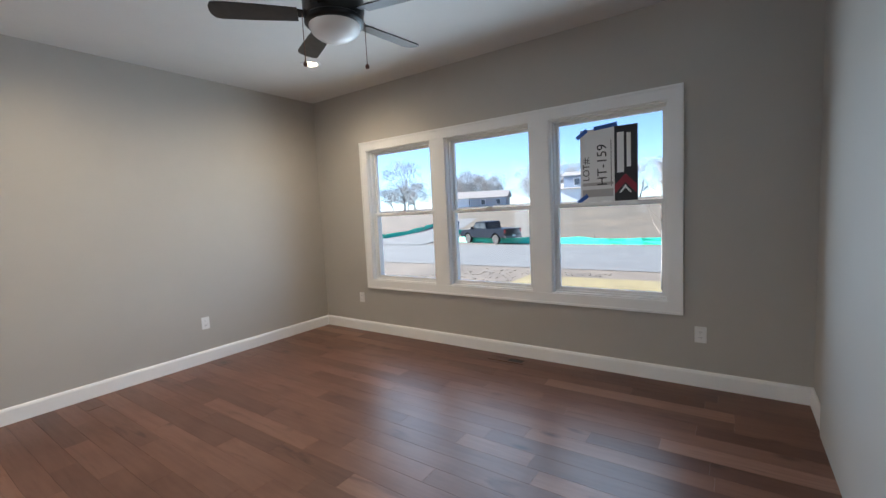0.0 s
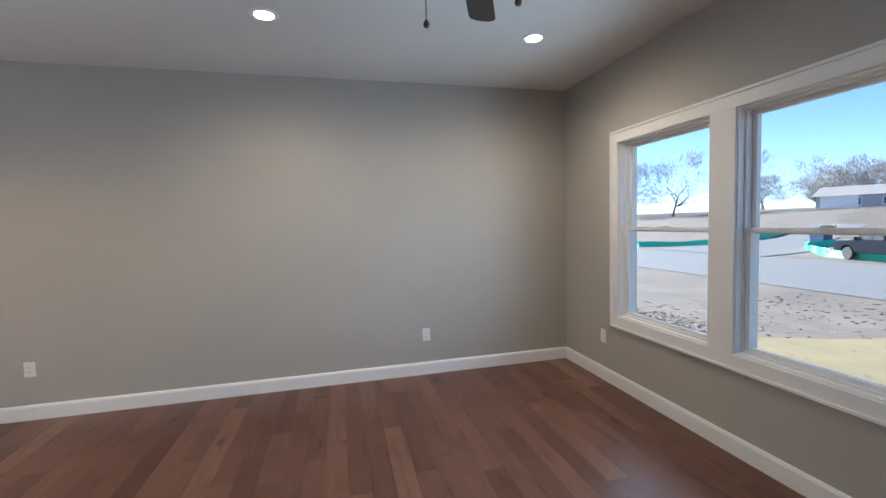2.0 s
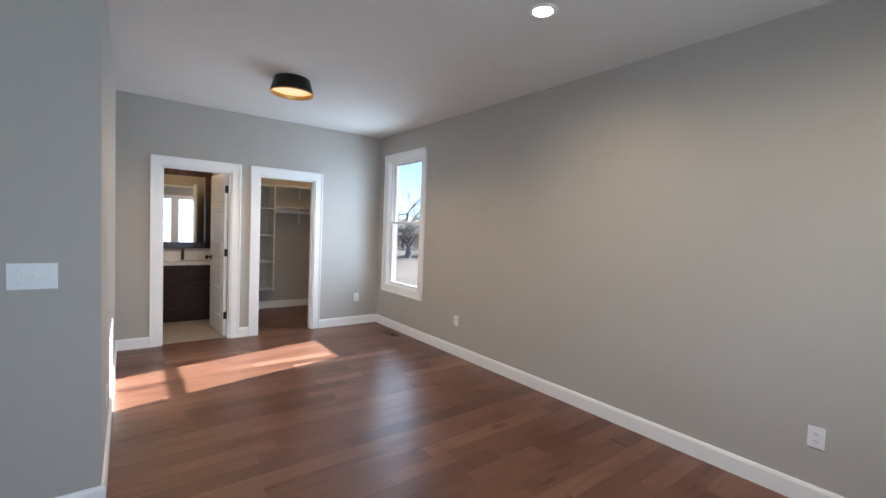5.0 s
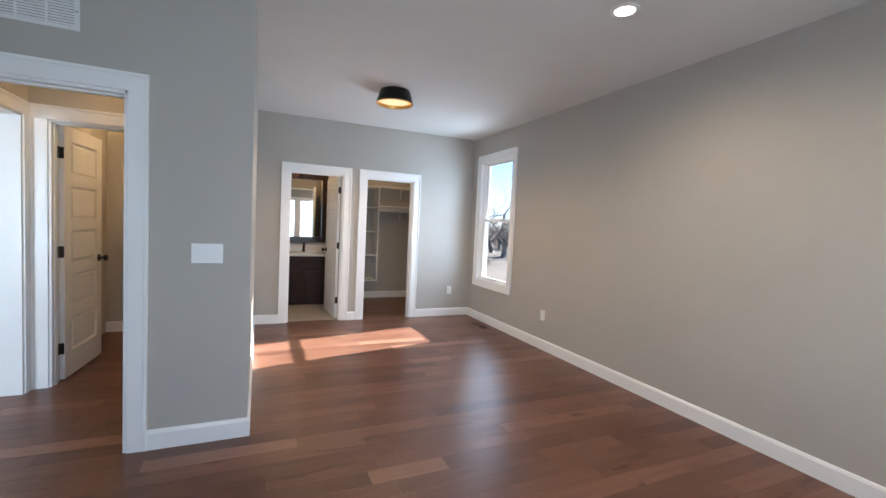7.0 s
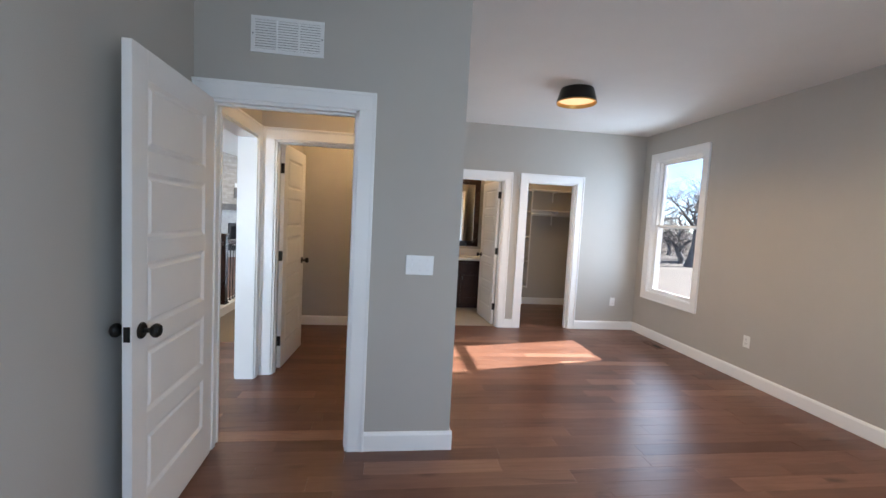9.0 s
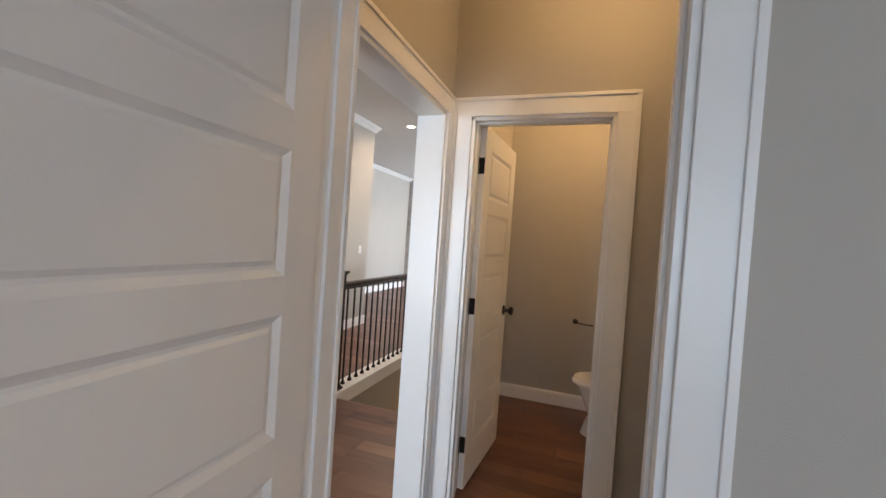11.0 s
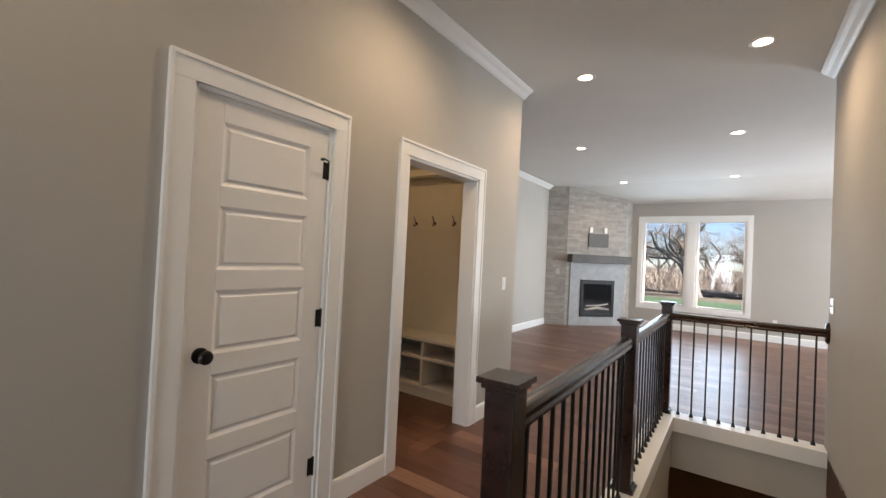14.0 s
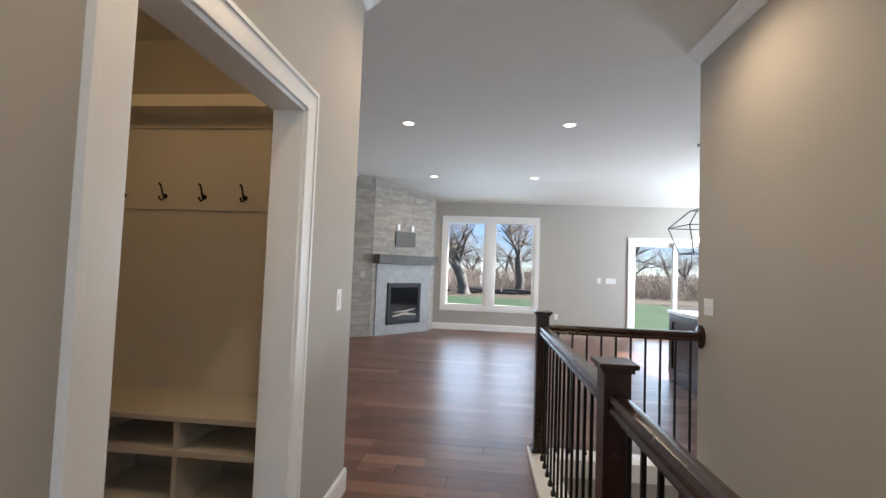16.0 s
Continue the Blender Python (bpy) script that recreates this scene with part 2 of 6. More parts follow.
# paler than the near twigs: distant haze is put into this colour
M_HAZYTWIG = material("haze_paled_twigs", (0.31, 0.29, 0.28), 0.9, second=(0.21, 0.195, 0.19), scale=3)
M_TWIG = material("bare_twigs", (0.33, 0.275, 0.24), 0.9, second=(0.20, 0.165, 0.145), scale=3)


# ---- mesh tools ----
def box(bm, x0, x1, y0, y1, z0, z1, bev=0.0):
    m = Matrix.Translation(((x0 + x1) / 2, (y0 + y1) / 2, (z0 + z1) / 2)) @ Matrix.Diagonal((abs(x1 - x0), abs(y1 - y0), abs(z1 - z0), 1))
    vs = bmesh.ops.create_cube(bm, size=1, matrix=m)["verts"]
    if bev > 0:
        es = list({e for v in vs for e in v.link_edges})
        bmesh.ops.bevel(bm, geom=es, offset=bev, segments=2, affect="EDGES", profile=0.6)
    return bm


def boxes(*args, bev=0.0):
    bm = bmesh.new()
    for a in args:
        box(bm, *a, bev=bev)
    return bm


def lathe(bm, profile, m=None, seg=24):
    """Turn (radius, z) pairs about z."""
    m = m or Matrix()
    rings = [[bm.verts.new(m @ Vector((r * math.cos(6.28318 * k / seg), r * math.sin(6.28318 * k / seg), z))) for k in range(seg)] for r, z in profile]
    for a, b in zip(rings, rings[1:]):
        for k in range(seg):
            bm.faces.new((a[k], a[(k + 1) % seg], b[(k + 1) % seg], b[k]))
    for ring, flip in ((rings[0], True), (rings[-1], False)):
        if (ring[0].co - ring[seg // 2].co).length > 0.0005:
            bm.faces.new(ring[::-1] if flip else ring)
    return bm


def tube(bm, points, radius, seg=8):
    """A round bar along points; radius: one number or one for each point."""
    rs = radius if isinstance(radius, (list, tuple)) else [radius] * len(points)
    ps, rings = [Vector(p) for p in points], []
    for i, p in enumerate(ps):
        d = (ps[min(i + 1, len(ps) - 1)] - ps[max(i - 1, 0)]).normalized()
        q = d.to_track_quat("Z", "Y")
        rings.append([bm.verts.new(p + q @ Vector((rs[i] * math.cos(6.28318 * k / seg), rs[i] * math.sin(6.28318 * k / seg), 0))) for k in range(seg)])
    for a, b in zip(rings, rings[1:]):
        for k in range(seg):
            bm.faces.new((a[k], a[(k + 1) % seg], b[(k + 1) % seg], b[k]))
    bm.faces.new(rings[0][::-1])
    bm.faces.new(rings[-1])
    return bm


def prism(bm, outline, m, depth):
    """An outline of (u, v) pairs pushed along w, laid into the world by m."""
    a = [bm.verts.new(m @ Vector((u, v, 0))) for u, v in outline]
    b = [bm.verts.new(m @ Vector((u, v, depth))) for u, v in outline]
    n = len(a)
    bm.faces.new(a[::-1])
    bm.faces.new(b)
    for k in range(n):
        bm.faces.new((a[k], a[(k + 1) % n], b[(k + 1) % n], b[k]))
    return bm


def mesh_of(name, bm, mat, smooth=False):
    bmesh.ops.recalc_face_normals(bm, faces=bm.faces)
    me = bpy.data.meshes.new(name)
    bm.to_mesh(me)
    bm.free()
    for mt in (mat if isinstance(mat, (list, tuple)) else (mat,)):
        me.materials.append(mt)
    if smooth:
        me.shade_smooth()
        me.set_sharp_from_angle(angle=radians(35))
    return me


def part(name, bm, mat, parent, label="", smooth=False):
    ob = new(name, mesh_of(name, bm, mat, smooth))
    ob.parent = parent
    return tagged(ob, label)


def thing(name, label, category, group="", at=None, kind=""):
    ob = new(name)
    if at is not None:
        ob.matrix_basis = at
    return tagged(ob, label, category, group, kind)


def structure(name, bm, mat, label, category, smooth=False):
    return tagged(new(name, mesh_of(name, bm, mat, smooth)), label, category, kind="structure")


def wall_bm(axis, a0, a1, t0, t1, z0, z1, holes=()):
    """A wall along axis from a0 to a1, t0 to t1 thick, with holes (a0, a1, z0, z1) that go through it."""
    bm = bmesh.new()
    def put(p, q, lo, hi):
        if q - p > 1e-4 and hi - lo > 1e-4:
            box(bm, *((p, q, t0, t1) if axis == "x" else (t0, t1, p, q)), lo, hi)
    at = a0
    for h0, h1, lo, hi in sorted(holes):
        put(at, h0, z0, z1)
        put(h0, h1, z0, lo)
        put(h0, h1, hi, z1)
        at = h1
    put(at, a1, z0, z1)
    return bm


# ---- walls, floors and ceilings ----
WX, EX, NY, SY, BX, CEIL, HC = -4.195, 0.474, 3.547, -3.02, -1.08, 2.745, 3.07
HX0, HX1, HEND, GY, GX1, GX0 = 0.59, 2.995, -4.945, -11.77, 4.68, -4.195
W_N = [(-3.34, -2.46), (-2.285, -1.405), (-1.23, -0.35)]
WZ0, WZ1 = 0.615, 2.07
SWY0, SWY1, SWZ0, SWZ1 = -2.755, -1.90, 0.61, 2.37
structure("wall_north", wall_bm("x", WX - 0.18, EX + 0.12, NY, NY + 0.17, -0.3, CEIL, [(a, b, WZ0, WZ1) for a, b in W_N]), M_WALL, "pale greige painted wall with three tall windows", "wall")
structure("wall_west", wall_bm("y", -4.84, NY, WX - 0.17, WX, -0.3, CEIL, [(SWY0, SWY1, SWZ0, SWZ1)]), M_WALL, "long pale greige painted bedroom wall", "wall")
structure("wall_bedroom_east", wall_bm("y", 0, NY, EX, EX + 0.12, 0, CEIL), M_WALL, "pale greige painted wall behind the open door", "wall")
structure("wall_entry", wall_bm("x", BX, HX0 - 0.14, -0.12, 0, 0, CEIL, [(-0.45, 0.37, 0, 2.05)]), M_WALL, "pale greige wall with the bedroom doorway", "wall")
structure("wall_block", wall_bm("y", SY, -0.12, BX, BX + 0.12, 0, CEIL), M_WALL, "pale greige painted wall beside the sunlit floor", "wall")
structure("wall_south", wall_bm("x", WX, HX0 - 0.14, SY - 0.12, SY, 0, CEIL, [(-2.19, -1.475, 0, 2.03), (-3.21, -2.495, 0, 2.03)]), M_WALL, "pale greige wall with bath and closet doorways", "wall")
structure("wall_toilet_room", wall_bm("x", BX + 0.12, HX0 - 0.14, -1.37, -1.25, 0, CEIL, [(-0.37, 0.335, 0, 2.05)]), M_WALL, "pale greige wall with the toilet room doorway", "wall")
structure("wall_hall_west", wall_bm("y", -5.70, 3.0, HX0 - 0.14, HX0, 0, HC, [(-1.153, -0.20, 0, 2.05)]), M_WALL, "pale greige hall wall beside the stairwell", "wall")
structure("wall_hall_east", wall_bm("y", HEND, 3.0, HX1, HX1 + 0.13, 0, HC, [(-4.16, -3.252, 0, 2.05), (-2.632, -1.925, 0, 2.05)]), M_WALL, "pale greige hall wall with a closed door", "wall")
structure("wall_hall_north", wall_bm("x", HX0 - 0.14, HX1 + 0.13, 3.0, 3.12, 0, HC, [(1.3, 2.3, 0.35, 2.15)]), M_WALL, "plain pale greige end wall of the hall", "wall")
structure("wall_mud_south", wall_bm("x", HX1 + 0.13, GX1 + 0.17, HEND, HEND + 0.12, 0, HC), M_WALL, "pale greige wall behind the bench lockers", "wall")
structure("wall_mud_shell", boxes((4.75, 4.87, HEND + 0.12, -2.8, 0, HC), (HX1 + 0.13, 4.87, -2.8, -2.7, 0, HC)), M_WALL, "pale greige mud room walls", "wall")
# unseen backing added to close the doorway behind the shut hall door
structure("wall_door_backing", boxes((3.09, 3.20, -2.70, -1.70, 0, HC)), M_WALL, "unseen pale greige backing behind the closed door", "wall")
structure("wall_great_east", wall_bm("y", GY, HEND, GX1, GX1 + 0.17, -0.3, HC), M_WALL, "pale greige great room side wall", "wall")
GW = [(1.04, 1.945), (2.11, 3.01)]
GWZ0, GWZ1 = 0.515, 2.44
SLX0, SLX1, SLZ = -2.85, -1.04, 2.06
structure("wall_great_south", wall_bm("x", GX0 - 0.17, GX1 + 0.17, GY - 0.17, GY, -0.3, HC, [(SLX0, SLX1, 0.03, SLZ)] + [(a, b, GWZ0, GWZ1) for a, b in GW]), M_WALL, "pale greige great room wall with garden windows", "wall")
structure("wall_great_west", wall_bm("y", GY, -4.84, GX0 - 0.17, GX0, -0.3, HC, [(-10.95, -9.95, 0.9, 2.3), (-9.8, -9.05, 0.9, 2.3)]), M_WALL, "pale greige kitchen wall with windows", "wall")
structure("wall_kitchen_north", wall_bm("x", WX - 0.17, HX0 - 0.14, -4.84, -4.72, 0, HC), M_WALL, "pale greige wall behind the bath and closet", "wall")
structure("wall_bath_partition", boxes((-2.42, -2.30, -4.72, SY - 0.12, 0, CEIL)), M_WALL, "wall between bath and closet", "wall")
structure("wall_bath_east", boxes((-0.96, -0.84, -4.72, SY - 0.12, 0, CEIL)), M_WALL, "pale greige bath side wall", "wall")
structure("ceiling_bedroom", boxes((WX - 0.17, HX0 - 0.14, -4.72, NY + 0.17, CEIL, CEIL + 0.15)), M_CEIL, "matt off-white lightly textured bedroom ceiling", "ceiling")
structure("ceiling_great", boxes((HX0 - 0.14, GX1 + 0.17, -4.85, 3.12, HC, HC + 0.15), (GX0 - 0.17, HX0 - 0.14, GY - 0.17, -4.72, HC, HC + 0.15), (HX0 - 0.14, GX1 + 0.17, GY - 0.17, -4.85, HC, HC + 0.15)), M_CEIL, "matt off-white hall and great room ceiling", "ceiling")
ROOF = material("roof_shingle", (0.12, 0.11, 0.10), 0.9, grain=0.3, scale=4)
structure("roof", boxes((WX - 0.6, GX1 + 0.6, GY - 0.6, NY + 0.6, 3.30, 3.40)), ROOF, "dark flat roof deck with shallow eaves", "roof")
# the floor slab under the boards, open at the stairwell
SX0, SX1, SYN, SYS = HX0, 1.655, -2.18, -5.56
structure("floor_base", boxes((WX, HX0, GY, NY, -0.30, -0.016), (HX0, GX1, SYN, 3.0, -0.30, -0.016), (SX1, GX1, SYS, SYN, -0.30, -0.016), (HX0, GX1, GY, SYS, -0.30, -0.016)), M_SUBFLOOR, "dark timber subfloor", "floor")
structure("foundation", boxes((WX - 0.17, GX1 + 0.17, NY, NY + 0.16, -2.75, -0.30), (WX - 0.17, WX, GY, NY, -2.75, -0.30), (GX1, GX1 + 0.17, GY, NY, -2.75, -0.30), (WX - 0.17, GX1 + 0.17, GY - 0.16, GY, -2.75, -0.30)), M_ROAD, "grey concrete foundation walls", "foundation")
# basement at the foot of the stairs
structure("basement_floor", boxes((WX, GX1, GY, NY, -2.85, -2.75)), M_CARPET, "brown basement floor", "floor")
structure("wall_stair_east", boxes((SX1, SX1 + 0.12, SYS, SYN, -2.75, -0.30)), M_WALL, "pale greige stairwell wall", "wall")
structure("wall_stair_west", boxes((SX0 - 0.12, SX0, SYS, SYN, -2.75, -0.30)), M_WALL, "pale greige stairwell wall", "wall")
structure("wall_basement", boxes((WX, GX1, GY, GY + 0.02, -2.75, -0.30)), M_WALL, "tan basement wall", "wall")
structure("stair_header", boxes((SX0, SX1 - 0.013, SYS - 0.02, SYS + 0.006, -0.42, -0.092)), M_WALL, "pale greige stairwell edge", "wall")


def baseboard(name, runs, h=0.118):
    """Runs of (x0, y0, x1, y1): the foot of a wall; the board stands on the left of the way from 0 to 1."""
    root = thing(name, "white painted wooden baseboard", "baseboard", kind="structure")
    for x0, y0, x1, y1 in runs:
        d = Vector((x1 - x0, y1 - y0, 0))
        m = Matrix.Translation((x0, y0, 0)) @ Matrix.Rotation(math.atan2(d.y, d.x), 4, "Z") @ Matrix(((0, 0, 1, 0), (1, 0, 0, 0), (0, 1, 0, 0), (0, 0, 0, 1)))
        part("board", prism(bmesh.new(), [(0, 0), (0.016, 0), (0.016, h - 0.02), (0.011, h - 0.006), (0.006, h), (0, h)], m, d.length), M_TRIM, root)
    return root


baseboard("baseboard_bedroom", [(WX, NY, WX, SY), (EX, NY, WX, NY), (EX, 0, EX, NY), (WX, SY, -3.305, SY), (-2.40, SY, -2.285, SY), (-1.38, SY, BX, SY), (BX, SY, BX, 0), (BX - 0.016, 0, -0.54, 0)])
baseboard("baseboard_toilet_room", [(BX + 0.12, -2.99, HX0 - 0.14, -2.99), (BX + 0.12, -1.37, BX + 0.12, -3.0)])
baseboard("baseboard_closet", [(WX, -4.72, -2.42, -4.72), (WX, SY - 0.12, WX, -4.72)])
baseboard("baseboard_hall", [(HX1, -1.835, HX1, 3.0), (HX1, -3.16, HX1, -2.73), (HX1, HEND - 0.016, HX1, -4.258)], h=0.135)
baseboard("baseboard_great", [(GX1, -10.1, GX1, HEND), (-0.95, GY, 3.3, GY), (GX1, HEND, HX1, HEND)], h=0.135)
structure("baseboard_basement", boxes((WX, GX1, GY + 0.02, GY + 0.036, -2.75, -2.60)), M_TRIM, "white basement baseboard", "baseboard")


def crown(name, runs, z, size=0.10, drop=0.08):
    bm = bmesh.new()
    s = size
    h = drop
    prof = [(0, 0), (0.012, 0), (0.03, 0.012), (s * 0.55, h * 0.45), (s - 0.02, h - 0.03), (s, h - 0.012), (s, h), (0, h)]
    for x0, y0, x1, y1 in runs:
        d = Vector((x1 - x0, y1 - y0, 0))
        m = Matrix.Translation((x0, y0, z - h)) @ Matrix.Rotation(math.atan2(d.y, d.x), 4, "Z") @ Matrix(((0, 0, 1, 0), (1, 0, 0, 0), (0, 1, 0, 0), (0, 0, 0, 1)))
        prism(bm, prof, m, d.length)
    return structure(name, bm, M_TRIM, "white painted crown moulding", "crown moulding")


crown("crown_hall", [(HX1, HEND - 0.02, HX1, 3.0), (HX0, 3.0, HX0, -5.70)], HC)
crown("crown_great", [(GX1, -10.1, GX1, HEND)], HC)
bm = bmesh.new()
prism(bm, [(-10.35, HC), (GY, 2.83), (GY, HC)], Matrix.Translation((GX0, 0, 0)) @ Matrix(((0, 0, 1, 0), (1, 0, 0, 0), (0, 1, 0, 0), (0, 0, 0, 1))), GX1 - GX0)
structure("ceiling_slope", bm, M_CEIL, "matt off-white ceiling sloping down to the garden wall", "ceiling")

# ---- casings ----
def casing(name, axis, face, side, a0, a1, top, bottom=None, w=0.092, head=0.0, label="white painted flat door casing"):
    """Trim round an opening in a wall whose face lies at face on axis; side: +1 or -1, the way it faces. bottom: None for a doorway."""
    root = thing(name, label, "trim", kind="structure")
    def strip(nm, p, q, lo, hi, band):
        bm = bmesh.new()
        for (u0, u1, v0, v1, t) in ((p, q, lo, hi, 0.017), band):
            f0, f1 = sorted((face, face + side * t))
            box(bm, *((u0, u1, f0, f1) if axis == "y" else (f0, f1, u0, u1)), v0, v1, bev=0.002)
        part(nm, bm, M_TRIM, root)
    lo = 0 if bottom is None else bottom - w
    strip("side_casing", a0 - w, a0, lo, top, (a0 - w - 0.006, a0 - w + 0.012, lo, top + w, 0.024))
    strip("side_casing", a1, a1 + w, lo, top, (a1 + w - 0.012, a1 + w + 0.006, lo, top + w, 0.024))
    strip("head_casing", a0 - w, a1 + w, top, top + w, (a0 - w - 0.006, a1 + w + 0.006, top + w - 0.012, top + w + 0.006, 0.0255))
    if bottom is not None:
        strip("bottom_casing", a0, a1, bottom - w, bottom, (a0 - w - 0.006, a1 + w + 0.006, bottom - w - 0.006, bottom - w + 0.012, 0.0255))
    return root


def jamb(name, axis, t0, t1, a0, a1, top, stop=None):
    """The lining of a doorway through a wall from t0 to t1."""
    root = thing(name, "white painted door jamb", "trim", kind="structure")
    e = 0.004
    for nm, p, q, lo, hi in (("side_jamb", a0, a0 + 0.018, 0, top), ("side_jamb", a1 - 0.018, a1, 0, top), ("head_jamb", a0, a1, top - 0.018, top)):
        bm = bmesh.new()
        box(bm, *((p, q, t0 - e, t1 + e) if axis == "y" else (t0 - e, t1 + e, p, q)), lo, hi, bev=0.0015)
        if stop is not None:
            s0, s1 = stop - 0.006, stop + 0.006
            if nm == "side_jamb":
                p2, q2 = (q - 0.001, q + 0.010) if p == a0 else (p - 0.010, p + 0.001)
                box(bm, *((p2, q2, s0 - 0.012, s1 + 0.012) if axis == "y" else (s0 - 0.012, s1 + 0.012, p2, q2)), lo, hi)
            else:
                box(bm, *((p, q, s0 - 0.012, s1 + 0.012) if axis == "y" else (s0 - 0.012, s1 + 0.012, p, q)), lo - 0.010, lo + 0.001)
        part(nm, bm, M_TRIM, root)
    return root


casing("door_casing_bedroom", "y", 0.0, 1, -0.45, 0.37, 2.05)
casing("door_casing_bedroom_back", "y", -0.12, -1, -0.45, 0.345, 2.05)
jamb("door_jamb_bedroom", "y", -0.12, 0, -0.45, 0.37, 2.05, stop=-0.06)
casing("door_casing_bath", "y", SY, 1, -2.19, -1.475, 2.03)
jb = jamb("door_jamb_bath", "y", SY - 0.12, SY, -2.19, -1.475, 2.03, stop=SY - 0.05)
casing("door_casing_closet", "y", SY, 1, -3.21, -2.495, 2.03)
jc = jamb("door_jamb_closet", "y", SY - 0.12, SY, -3.21, -2.495, 2.03, stop=SY - 0.05)
casing("door_casing_toilet", "y", -1.25, 1, -0.37, 0.335, 2.05)
jt = jamb("door_jamb_toilet", "y", -1.37, -1.25, -0.37, 0.335, 2.05, stop=-1.30)
casing("opening_casing_vestibule", "x", HX0 - 0.14, -1, -1.153, -0.22, 2.05)
casing("opening_casing_hall", "x", HX0, 1, -1.153, -0.22, 2.05)
jamb("opening_jamb_hall", "x", HX0 - 0.14, HX0, -1.153, -0.20, 2.05)
casing("door_casing_hall", "x", HX1, -1, -2.632, -1.925, 2.05)
jamb("door_jamb_hall", "x", HX1, HX1 + 0.13, -2.632, -1.925, 2.05, stop=HX1 + 0.06)
casing("opening_casing_mud", "x", HX1, -1, -4.16, -3.252, 2.05)
jamb("opening_jamb_mud", "x", HX1, HX1 + 0.13, -4.16, -3.252, 2.05)


for rt_, x0, x1, y0 in ((jt, 0.3150, 0.3172, -1.369), (jb, -2.1722, -2.1700, SY - 0.119), (jc, -2.5152, -2.5128, SY - 0.119)):
    for hz in (0.262, 1.042, 1.822):
        part("hinge_leaf", boxes((x0, x1, y0, y0 + 0.034, hz - 0.046, hz + 0.046), bev=0.0008), M_BLACK, rt_, "black hinge leaf")

# ---- doors ----
def knob(parent, m, label="round black door knob"):
    """A knob with its rose; m carries +z out of the door."""
    k = part("knob", lathe(bmesh.new(), [(0.006, 0.008), (0.011, 0.010), (0.010, 0.032), (0.020, 0.038), (0.0285, 0.050), (0.0285, 0.060), (0.022, 0.069), (0.004, 0.072)], m), M_BLACK, parent, label, smooth=True)
    part("rose", lathe(bmesh.new(), [(0.033, 0.0), (0.033, 0.006), (0.028, 0.010), (0.004, 0.0105)], m), M_BLACK, k, smooth=True)


def panel_door(name, w, h, at, label, knobs=(1, -1), category="door", swing=1):
    """Five-panel door: x from the hinge to the latch, thickness along y from 0 to 0.035, on at."""
    root = thing(name, label, category, at=at, kind="structure")
    st, T = 0.112, 0.035
    ph = (h - 0.21 - 0.115 - 4 * 0.085) / 5
    z, spans = 0.21, []
    for k in range(5):
        spans.append((z, z + ph))
        z += ph + 0.085
    bm = bmesh.new()
    box(bm, 0, st, 0, T, 0, h, bev=0.002)
    box(bm, w - st, w, 0, T, 0, h, bev=0.002)
    edges = [0.0] + [v for s in spans for v in s] + [h]
    for lo, hi in zip(edges[0::2], edges[1::2]):
        box(bm, st, w - st, 0, T, lo, hi)
    part("door_frame", bm, M_DOOR, root)
    for lo, hi in spans:
        bm = bmesh.new()
        box(bm, st, w - st, 0.011, T - 0.011, lo, hi)
        for f, b_, s in ((0.0, 0.011, -1), (T, T - 0.011, 1)):
            x0, x1, z0, z1 = st, w - st, lo, hi
            # sloped moulding, flat recess, raised field
            loops = [(0.0, f), (0.016, b_ + s * 0.0008), (0.024, b_ + s * 0.0008), (0.034, f - s * 0.003)]
            prev = None
            for inset, y in loops:
                ring = [bm.verts.new((x0 + inset, y, z0 + inset)), bm.verts.new((x1 - inset, y, z0 + inset)), bm.verts.new((x1 - inset, y, z1 - inset)), bm.verts.new((x0 + inset, y, z1 - inset))]
                if prev:
                    for k in range(4):
                        bm.faces.new((prev[k], prev[(k + 1) % 4], ring[(k + 1) % 4], ring[k]))
                prev = ring
            bm.faces.new(prev)
        part("door_panel", bm, M_DOOR, root)
    for s in knobs:
        y, turn = (0.0, 90) if s > 0 else (T, -90)
        knob(root, pose(w - 0.065, y, 0.93, turn, 0, 0))
    part("latch_plate", boxes((w - 0.0005, w + 0.0015, 0.006, 0.029, 0.90, 0.96)), M_BLACK, root)
    for hz in (0.25, 1.03, 1.81):
        y = 0.0 if swing > 0 else T
        bm = boxes((-0.003, 0.03, y - 0.002 if swing > 0 else y - 0.0005, y + 0.0005 if swing > 0 else y + 0.002, hz - 0.045, hz + 0.045), (-0.0025, -0.0005, 0.003, 0.032, hz - 0.045, hz + 0.045))
        lathe(bm, [(0.007, hz - 0.05), (0.007, hz + 0.05)], Matrix.Translation((-0.004, y - 0.004 * swing, 0)), 10)
        part("hinge", bm, M_BLACK, root)
    return root


# the bedroom door stands open along the east wall; the hinge pin is its origin
panel_door("door_bedroom", 0.80, 2.03, pose(0.372, 0.012, 0.012, 0, 0, 92.0), "white five-panel bedroom door standing open", swing=1)
panel_door("door_toilet", 0.70, 2.03, pose(0.318, -1.38, 0.012, 0, 0, -93.5) @ pose(0, -0.035, 0), "white five-panel door ajar into toilet room", swing=-1)
panel_door("door_bath", 0.70, 2.01, pose(-2.165, SY - 0.125, 0.012, 0, 0, -86), "white five-panel bath door standing open", swing=1)
panel_door("door_closet", 0.70, 2.01, pose(-2.50, SY - 0.125, 0.012, 0, 0, -86) @ pose(0, -0.035, 0), "white five-panel closet door folded open inside", swing=-1)
